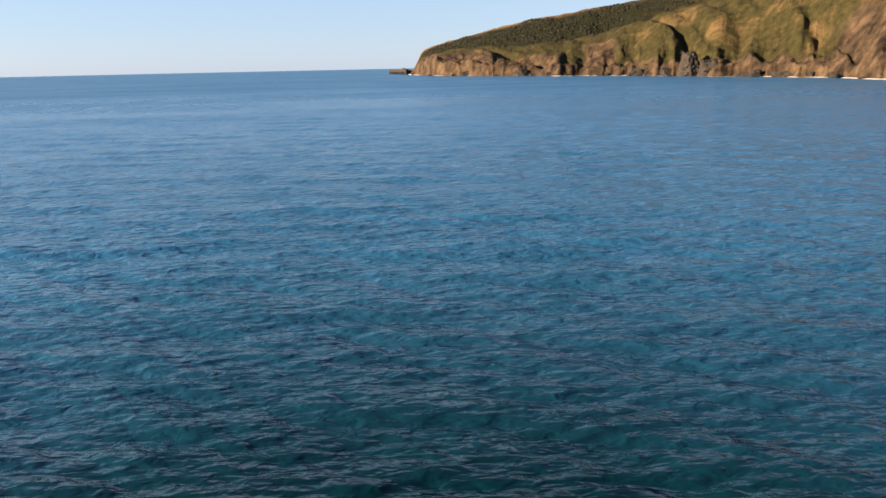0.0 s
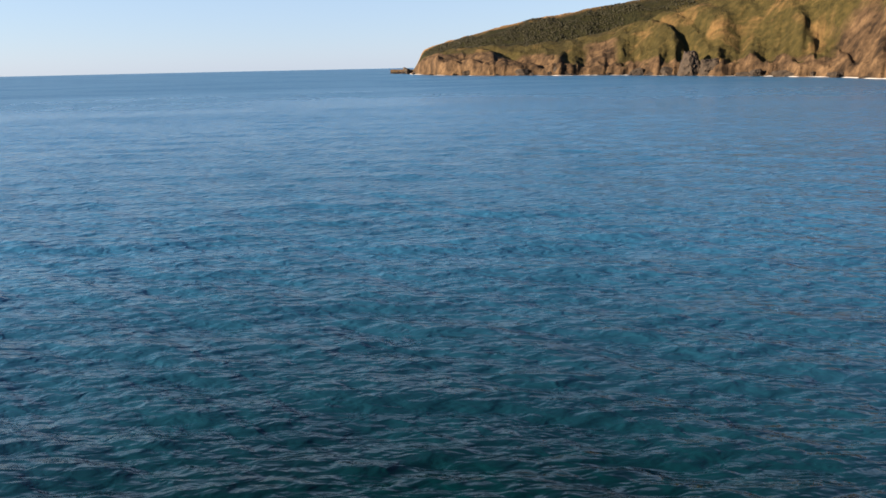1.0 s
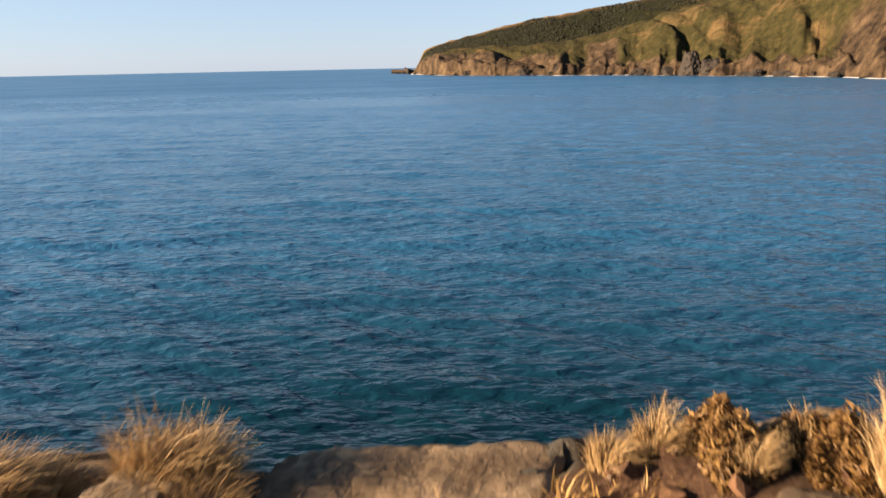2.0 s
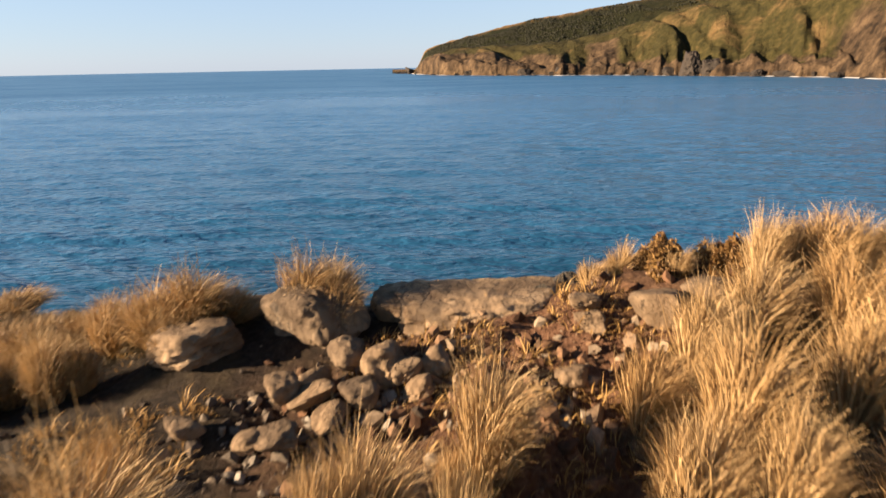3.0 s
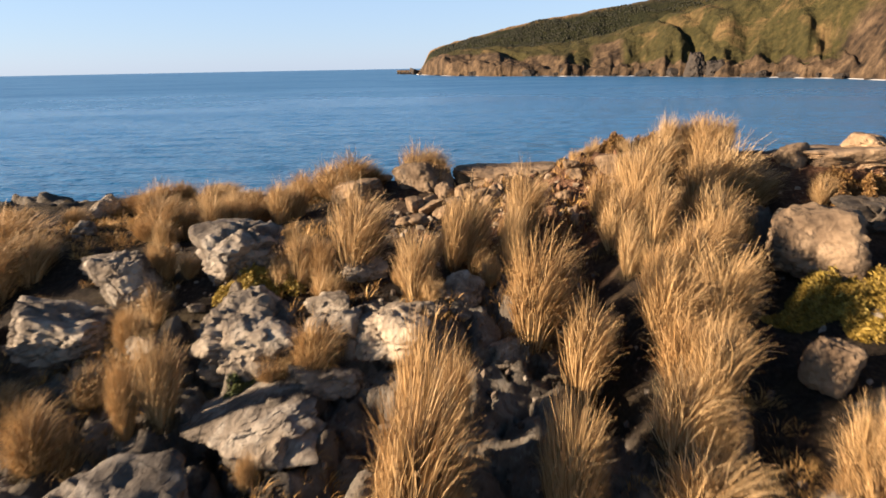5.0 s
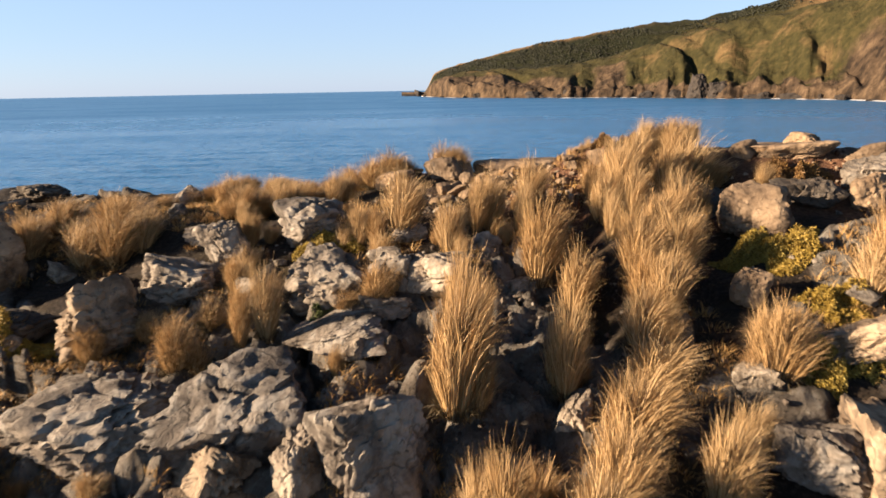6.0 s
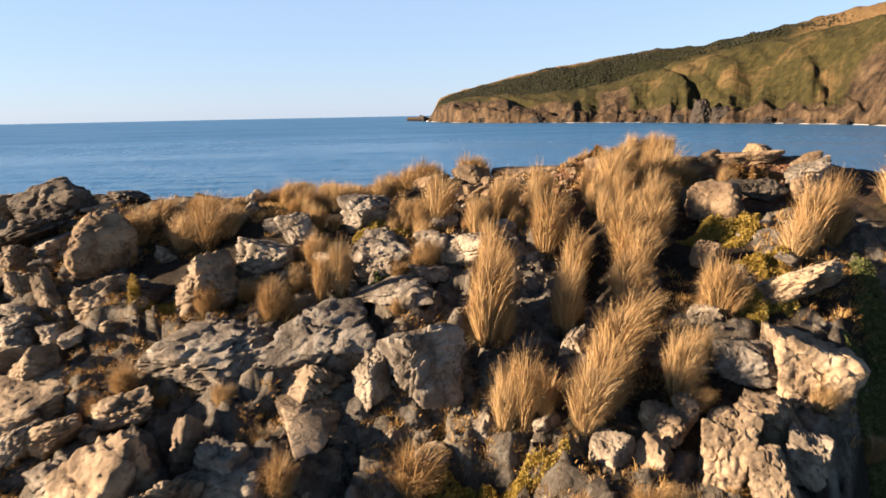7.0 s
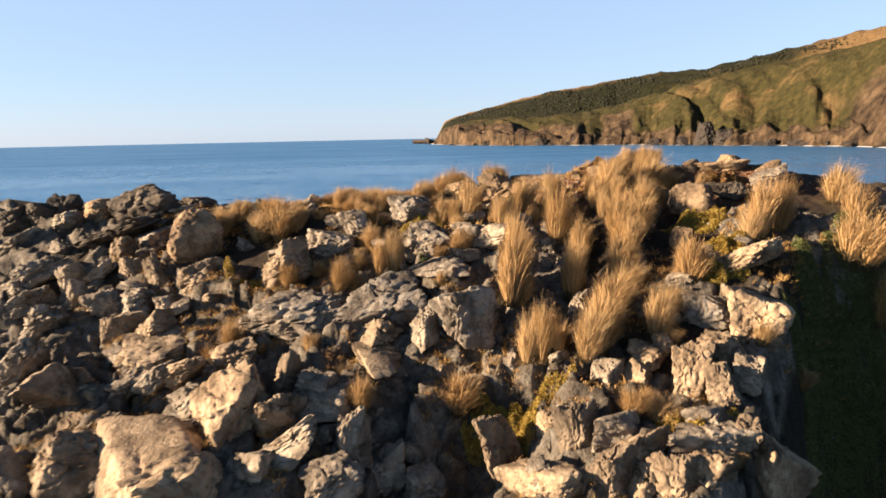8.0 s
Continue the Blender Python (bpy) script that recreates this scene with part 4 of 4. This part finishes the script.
tussock(1.21, -0.01, 0.41, 0.32, 1069)
tussock(1.24, 0.60, 0.58, 0.45, 24)
tussock(0.95, 0.53, 0.51, 0.32, 25)
tussock(1.67, 1.25, 0.65, 0.46, 26)
tussock(1.46, 1.44, 0.26, 0.29, 1078)
tussock(0.85, 1.44, 0.59, 0.38, 27)
tussock(0.98, 1.56, 0.37, 0.20, 1081)
tussock(1.12, 1.67, 0.70, 0.39, 28)
tussock(0.87, 1.87, 0.24, 0.25, 1084)
tussock(0.82, 2.01, 0.48, 0.31, 29)
tussock(1.71, 1.83, 0.57, 0.40, 30)
tussock(2.08, 2.12, 0.66, 0.55, 31)
tussock(1.92, 2.30, 0.54, 0.40, 32)
tussock(2.37, 2.14, 0.50, 0.44, 33)
tussock(2.18, 2.26, 0.33, 0.35, 1099)
tussock(1.47, 2.37, 0.50, 0.37, 34)
tussock(1.15, 2.26, 0.50, 0.31, 35)
tussock(1.64, -1.20, 0.56, 0.32, 36)
tussock(1.73, -1.02, 0.27, 0.21, 1108)
tussock(2.90, 1.79, 0.31, 0.24, 37)
tussock(-2.92, 0.61, 0.31, 0.25, 38)
tussock(-3.41, 0.75, 0.50, 0.26, 39)
tussock(-3.41, 1.55, 0.46, 0.29, 40)
tussock(-3.18, 1.56, 0.24, 0.20, 1120)
tussock(-4.39, 1.20, 0.29, 0.28, 41)
tussock(-3.84, 2.62, 0.50, 0.45, 42)
tussock(-3.63, 2.89, 0.37, 0.35, 43)
tussock(-3.34, 3.22, 0.30, 0.36, 44)
tussock(-2.93, 3.20, 0.32, 0.42, 45)
tussock(-4.90, 3.64, 0.27, 0.32, 46)
tussock(-4.60, 3.76, 0.31, 0.39, 47)
tussock(-3.33, 3.65, 0.23, 0.45, 48)
tussock(-5.19, 3.25, 0.20, 0.31, 49)
tussock(-5.79, 3.13, 0.32, 0.42, 50)
tussock(-3.58, 0.26, 0.21, 0.24, 51)
tussock(-2.02, -0.75, 0.31, 0.14, 52)
tussock(-2.69, 0.31, 0.21, 0.16, 53)
tussock(-2.05, 3.19, 0.43, 0.51, 54)
tussock(-2.39, 3.28, 0.40, 0.41, 55)
tussock(-1.81, 3.21, 0.44, 0.44, 56)
tussock(-1.57, 3.27, 0.24, 0.31, 57)
tussock(-1.07, 3.21, 0.46, 0.40, 58)
tussock(-0.83, 3.04, 0.31, 0.30, 1174)
tussock(-0.89, 3.23, 0.43, 0.34, 59)
tussock(-1.03, 3.34, 0.25, 0.17, 1177)
tussock(-3.01, 3.34, 0.35, 0.49, 61)
tussock(-2.96, 3.52, 0.17, 0.25, 1183)
tussock(-2.76, 3.27, 0.23, 0.21, 62)
tussock(-3.61, 4.07, 0.26, 0.33, 63)
tussock(-3.21, 4.26, 0.16, 0.25, 64)
tussock(1.00, 3.20, 0.24, 0.23, 65, "low")
tussock(0.81, 3.16, 0.20, 0.23, 66, "low")
tussock(1.53, 3.04, 0.20, 0.19, 68, "low")
tussock(1.92, 2.88, 0.39, 0.23, 69)
tussock(2.07, 2.79, 0.46, 0.36, 70)
tussock(2.27, 2.79, 0.41, 0.29, 71)
tussock(1.27, 2.95, 0.20, 0.19, 72, "low")
tussock(1.71, 2.80, 0.46, 0.25, 73)
tussock(-0.60, -2.18, 0.84, 0.36, 75)
tussock(-0.40, -2.23, 0.41, 0.18, 1225)
tussock(-0.79, -2.14, 0.72, 0.30, 76)
tussock(-0.31, -1.85, 0.54, 0.37, 77)
tussock(-0.04, -2.56, 0.69, 0.41, 78)
tussock(-0.04, -2.34, 0.35, 0.22, 1234)
tussock(0.25, -2.04, 0.75, 0.45, 79)
tussock(0.03, -1.02, 0.90, 0.31, 80)
tussock(1.68, -1.35, 0.65, 0.46, 81)
tussock(1.51, -1.33, 0.28, 0.28, 1243)
tussock(0.95, -2.20, 0.71, 0.37, 82)
tussock(1.04, -2.37, 0.29, 0.29, 1246)
tussock(1.24, -1.85, 0.53, 0.27, 83)
tussock(2.99, -0.56, 0.95, 0.45, 84)
tussock(2.83, -0.60, 0.53, 0.36, 1252)
tussock(3.43, -0.29, 0.88, 0.39, 85)
tussock(2.00, -2.31, 0.42, 0.25, 86)
tussock(2.21, -2.51, 0.43, 0.28, 87)
tussock(2.08, -2.37, 0.27, 0.19, 1261)
tussock(-2.80, -0.17, 0.77, 0.32, 88)
tussock(-3.51, -0.23, 0.46, 0.41, 89)
tussock(-3.45, 0.07, 0.32, 0.31, 1267)
tussock(-4.15, 0.14, 0.29, 0.36, 91)
tussock(-4.58, -0.19, 0.43, 0.35, 92)
tussock(-4.54, 0.26, 0.33, 0.31, 93)
tussock(-3.37, -2.19, 0.40, 0.20, 94)
tussock(-3.95, -1.58, 0.31, 0.25, 95)
tussock(-5.27, -1.15, 0.44, 0.31, 96)
tussock(-5.59, -1.24, 0.33, 0.31, 97)
tussock(-4.83, -1.22, 0.27, 0.21, 98)
tussock(-3.27, 0.44, 0.40, 0.25, 100)
tussock(-3.34, 1.08, 0.42, 0.27, 101)
tussock(-3.56, 1.06, 0.17, 0.14, 1303)
tussock(-6.45, 1.98, 0.59, 0.44, 102)
tussock(-6.47, 2.26, 0.40, 0.28, 1306)
tussock(-6.19, 2.32, 0.48, 0.46, 103)
tussock(-5.61, 1.74, 0.61, 0.51, 104)
tussock(-5.20, 1.74, 0.69, 0.58, 105)
tussock(-4.91, 1.87, 0.54, 0.44, 106)
tussock(-4.88, 2.07, 0.25, 0.25, 1318)
tussock(-1.74, -2.42, 0.56, 0.47, 108)
tussock(-3.04, -2.67, 0.50, 0.30, 109)
tussock(-0.26, -3.31, 0.29, 0.18, 111)
tussock(0.33, -3.41, 0.38, 0.36, 112)
tussock(0.66, -3.42, 0.35, 0.36, 113)
tussock(0.94, -3.37, 0.29, 0.30, 114)
tussock(4.89, 0.78, 0.70, 0.53, 117)
tussock(4.43, -0.55, 0.80, 0.48, 118)
tussock(4.26, -0.80, 0.34, 0.33, 1354)
tussock(4.50, -0.84, 0.87, 0.70, 119)
tussock(4.22, -0.87, 0.74, 0.47, 120)
tussock(4.80, -0.94, 0.83, 0.47, 121)
tussock(-2.28, -3.22, 0.42, 0.23, 125)
tussock(-2.16, -3.12, 0.21, 0.17, 1375)
tussock(3.03, -2.05, 0.30, 0.28, 126)
tussock(-4.32, 3.77, 0.40, 0.41, 254)
tussock(-4.45, 3.87, 0.16, 0.24, 1762)
tussock(-4.33, 3.39, 0.36, 0.34, 255)
tussock(-4.08, 3.98, 0.28, 0.37, 256)
tussock(-3.63, 3.64, 0.37, 0.40, 257)
tussock(-3.23, 3.35, 0.35, 0.33, 258)
tussock(-3.45, 3.22, 0.22, 0.23, 1774)
tussock(-3.03, 3.53, 0.30, 0.39, 259)
tussock(-2.82, 3.57, 0.24, 0.30, 260)
tussock(-3.58, 2.70, 0.27, 0.30, 261)
tussock(-2.60, 3.59, 0.20, 0.25, 262)
tussock(-3.76, 4.33, 0.23, 0.44, 263)
tussock(-3.94, 2.45, 0.26, 0.33, 265)
tussock(-3.73, 2.33, 0.30, 0.28, 266)
tussock(-2.22, 1.17, 0.35, 0.20, 268)
tussock(-2.21, 1.65, 0.33, 0.17, 269)
tussock(-1.83, 1.13, 0.48, 0.23, 270)
tussock(-1.50, 1.55, 0.60, 0.31, 272)
tussock(-0.97, 1.01, 0.29, 0.19, 273)
tussock(-1.13, 1.02, 0.20, 0.15, 274)
tussock(-0.66, 1.19, 0.65, 0.25, 275)
tussock(-0.81, 1.49, 0.24, 0.18, 1825)
tussock(-0.36, 1.20, 0.25, 0.14, 277)
tussock(-0.12, 1.24, 0.73, 0.22, 278)
tussock(-0.02, 0.89, 0.32, 0.25, 279)
tussock(0.15, 0.98, 0.38, 0.19, 280)
tussock(0.88, 1.04, 0.56, 0.22, 284)
tussock(1.04, 0.76, 0.33, 0.16, 1852)
tussock(1.19, 1.37, 0.63, 0.29, 285)
tussock(2.01, 1.63, 0.74, 0.31, 288)
tussock(1.77, 1.59, 0.48, 0.23, 1864)
tussock(1.58, 0.83, 0.66, 0.25, 291)
tussock(-3.28, 2.62, 0.55, 0.29, 295)
tussock(-3.11, 2.82, 0.49, 0.30, 296)
tussock(-2.93, 2.97, 0.37, 0.27, 297)
tussock(-2.56, 2.74, 0.50, 0.29, 298)
tussock(-2.39, 2.82, 0.37, 0.22, 299)
tussock(-3.35, 3.92, 0.19, 0.27, 302)
tussock(-3.08, 4.13, 0.17, 0.28, 303)
tussock(-1.87, 2.95, 0.30, 0.30, 304)
tussock(-1.11, 3.53, 0.27, 0.25, 306)
tussock(-0.93, -1.22, 1.08, 0.50, 307)
tussock(-0.75, -1.18, 0.55, 0.26, 1921)
tussock(0.16, -2.26, 0.80, 0.48, 311)
tussock(0.41, -1.70, 0.77, 0.55, 312)
tussock(0.98, -3.84, 0.30, 0.46, 326, "low")
tussock(1.19, -3.97, 0.27, 0.40, 327, "low")
tussock(-5.42, 2.28, 0.54, 0.72, 334)
tussock(-6.10, -1.13, 0.33, 0.36, 336)
tussock(-2.40, -3.30, 0.28, 0.21, 338)

# ---- low plants ----
cushion(2.24, 0.41, 0.55, 0.70, 237)
cushion(2.38, 0.28, 0.90, 0.70, 238)
cushion(2.50, -0.72, 0.57, 0.40, 239)
cushion(-0.90, -2.72, 0.94, 0.60, 240)
cushion(-1.39, -2.46, 0.67, 0.50, 241)
cushion(-2.43, 1.23, 0.50, 0.35, 242)
cushion(-2.50, 1.19, 0.45, 0.50, 243)
cushion(-2.30, 1.33, 0.32, 0.30, 244)
cushion(1.06, -3.65, 0.71, 0.50, 245)
cushion(-5.44, 0.18, 0.78, 0.35, 246)
cushion(2.11, -1.34, 0.58, 0.40, 247)
cushion(-2.30, 1.26, 0.59, 0.40, 248)
cushion(-2.26, 0.10, 0.25, 0.20, 249, HERB, "small dark green herb among the rocks", 0.07, "herb")
cushion(-2.52, 0.49, 0.19, 0.15, 250, HERB, "small dark green herb among the rocks", 0.07, "herb")
cushion(1.20, 3.14, 0.35, 0.50, 251, SHRUB, "low brown-orange shrub on the crest", 0.17, "shrub")
cushion(1.57, 3.02, 0.34, 0.45, 252, SHRUB, "low brown-orange shrub on the crest", 0.17, "shrub")
cushion(3.27, 1.80, 0.64, 0.50, 253, SHRUB, "low brown-orange shrub on the crest", 0.17, "shrub")
cushion(3.58, -1.27, 0.8, 0.64, 260, HERB, "dark green scrub on the shaded slope", 0.22, "scrub")
cushion(3.95, -1.25, 1.0, 0.80, 261, HERB, "dark green scrub on the shaded slope", 0.22, "scrub")
cushion(3.23, -1.86, 0.7, 0.56, 262, HERB, "dark green scrub on the shaded slope", 0.22, "scrub")
cushion(4.16, -1.31, 1.1, 0.88, 263, HERB, "dark green scrub on the shaded slope", 0.22, "scrub")
cushion(3.27, -2.06, 0.8, 0.64, 264, HERB, "dark green scrub on the shaded slope", 0.22, "scrub")
cushion(4.47, -1.02, 0.9, 0.72, 265, HERB, "dark green scrub on the shaded slope", 0.22, "scrub")
cushion(4.63, -1.28, 1.2, 0.96, 266, HERB, "dark green scrub on the shaded slope", 0.22, "scrub")
cushion(3.86, -1.61, 0.9, 0.72, 267, HERB, "dark green scrub on the shaded slope", 0.22, "scrub")
cushion(4.67, -1.11, 0.8, 0.64, 268, HERB, "dark green scrub on the shaded slope", 0.22, "scrub")


# ---- loose stones ----
def scatter_stones():
    rng = np.random.default_rng(21)
    shapes = [rock_mesh("stone", 1, 0.8 + 0.4 * rng.random(), 0.55 + 0.3 * rng.random(), 900 + k, 4, 30, 0.8) for k in range(8)]
    done = 0
    while done < 220:
        x, y = rng.uniform(-9, 4.2), rng.uniform(-5.2, 3.4)
        u = y + 0.3 * x
        if u > 3.2 or (rng.random() > 0.25 + 0.75 * float(rockiness(np.array(x), np.array(y)))):
            continue
        s = 0.07 + 0.34 * rng.random() ** 2.2
        ob = new("stone", shapes[done % 8])
        z = float(ground_height(np.array(x), np.array(y)))
        ob.matrix_world = pose(x, y, z + 0.12 * s, rng.uniform(-20, 20), rng.uniform(-20, 20), rng.uniform(0, 360)) @ Matrix.Diagonal((s, s, s, 1))
        tagged(ob, "small broken grey stone lying on the slope", "stone", "loose stones")
        done += 1


def rubble(name, x0, y0, w, d, count, big, seed, label, mat):
    """A patch of broken chips in one mesh."""
    rng = np.random.default_rng(seed)
    v, faces = ico(1)
    verts, tris = [], []
    x, y = x0 + w * rng.normal(0, 0.36, count), y0 + d * rng.normal(0, 0.36, count)
    z = ground_height(x, y)
    for k in range(count):
        s = big * (0.12 + 0.88 * rng.random() ** 4)
        turn = np.array(Euler(rng.uniform(0, 6.28, 3)).to_matrix())
        p = (v * rng.uniform(0.5, 1.0, 3) * (0.45 + 0.9 * rng.random((len(v), 1)))) @ turn.T * s
        b = len(verts) * len(v)
        verts.append(p + (x[k], y[k], z[k] + 0.2 * s))
        tris += [[i + b for i in f] for f in faces]
    tagged(new(name, mesh_from(name, np.concatenate(verts), tris, mat, False)), label, "rubble", kind="stuff")


scatter_stones()
rubble("rubble", 0.25, 2.35, 1.7, 0.9, 1100, 0.075, 31, "reddish broken stone chips on bare soil", RUSTSTONE)
rubble("rubble", -0.9, 2.2, 0.9, 0.6, 500, 0.06, 32, "grey stone chips between boulders", SOILSTONE)
rubble("rubble", -2.2, 1.4, 3.0, 1.2, 600, 0.04, 33, "scattered stone chips on dark soil", SOILSTONE)
rubble("rubble", -1.5, -1.0, 7.0, 3.0, 2600, 0.05, 34, "scattered stone chips between the rocks", SOILSTONE)
rubble("rubble", 3.6, 1.9, 1.6, 0.9, 500, 0.05, 35, "red-brown stone chips on bare soil", RUSTSTONE)


# ---- thin dry grass between the rocks ----
def dry_grass():
    rng = np.random.default_rng(88)
    x, y = rng.uniform(-8.5, 4.0, 14000), rng.uniform(-5.2, 3.4, 14000)
    keep = (fbm(x * 1.1, y * 1.1, 3, 44) > 0.0) & (y + 0.3 * x < 3.2)
    x, y = x[keep][:5200], y[keep][:5200]
    z = ground_height(x, y) - 0.01
    shapes = [blades(rng, 20, rng.uniform(0.07, 0.2), 1.0, (0.25, 0.05), rng.uniform(0.04, 0.12), 0.0046, 1.2, 3) for k in range(60)]
    verts = np.concatenate([shapes[k % 60][0] + (x[k], y[k], z[k]) for k in range(len(x))])
    clump = np.array(shapes[0][1])
    faces = (clump[None] + (np.arange(len(x)) * len(shapes[0][0]))[:, None, None]).reshape(-1, 4)
    tagged(new("dry_grass", mesh_from("dry_grass", verts, faces.tolist(), LITTER, False)), "thin dry straw grass between the rocks", "grass", kind="stuff")


dry_grass()


# ---- dark rocks at the foot of the headland ----
def sea_rock(az, off, w, d, h, seed, name="sea_rock", label="dark wave-washed rock at the foot of the headland"):
    r = float(np.interp(az, SHORE_AZ, SHORE_R)) + off
    ob = new(name, rock_mesh(name, w, d, h, seed, 4, 20, 1.0, 1.4, SEAROCK))
    ob.matrix_world = pose(r * math.sin(radians(az)), r * math.cos(radians(az)) - 10.8, 0.25 * h, 0, 0, -az)
    return tagged(ob, label, "sea rock", "rocks along the shore")


sea_rock(20.2, 4, 46, 40, 52, 61, "sea_rock", "dark square rock stack standing at the shore")
sea_rock(21.6, 8, 40, 34, 36, 62)
sea_rock(18.6, 0, 30, 20, 20, 63)
sea_rock(16.2, 2, 22, 16, 18, 64)
sea_rock(-2.9, 0, 60, 30, 8, 65, label="low dark reef off the point")
sea_rock(-2.4, 4, 36, 24, 26, 66)
sea_rock(2.5, 2, 26, 16, 16, 67)
sea_rock(7.0, 2, 30, 16, 18, 68)
sea_rock(9.8, 4, 24, 18, 22, 69)
sea_rock(24.8, 2, 22, 14, 14, 70)
sea_rock(26.6, 0, 30, 14, 12, 71)
for k in range(34):
    sea_rock(-2 + 1.02 * k + 0.5 * math.sin(k * 2.3), 3 * math.sin(k * 1.7), 12 + 8 * math.sin(k * 3.1), 10, 7 + 4 * math.sin(k * 5.3), 200 + k % 5)


# ---- woodland on the headland ----
def far_wood():
    rng = np.random.default_rng(55)
    v, faces = ico(1)
    az, d, luck = rng.uniform(-1, 34, 40000), rng.uniform(225, 720, 40000), rng.random(40000)
    low = (az < 22) & (d > 250) & (d < 470 + 40 * np.sin(az)) & (luck < 1.15 - az / 30) & ~((az > 15) & (d < 400))
    high = (az >= 22) & (d > 430) & (d < 500) & (luck < (30 - az) / 8)
    az, d = az[low | high][:5200], d[low | high][:5200]
    r = np.interp(az, SHORE_AZ, SHORE_R) + d
    s = rng.uniform(1.4, 3.0, len(az))
    foot = np.stack([r * np.sin(np.radians(az)), r * np.cos(np.radians(az)) - 10.8, headland_height(az, d) + 0.4 * s], 1)
    size = np.stack([s, s, s * rng.uniform(0.5, 0.9, len(az))], 1)
    verts = v[None] * size[:, None] * (0.8 + 0.3 * rng.random((len(az), len(v), 1))) + foot[:, None]
    tris = np.array(faces)[None] + (np.arange(len(az)) * len(v))[:, None, None]
    me = mesh_from("woodland", verts.reshape(-1, 3), tris.reshape(-1, 3).tolist(), FOREST)
    tagged(new("woodland", me), "dark green woodland along the headland ridge", "woodland", kind="stuff")


far_wood()
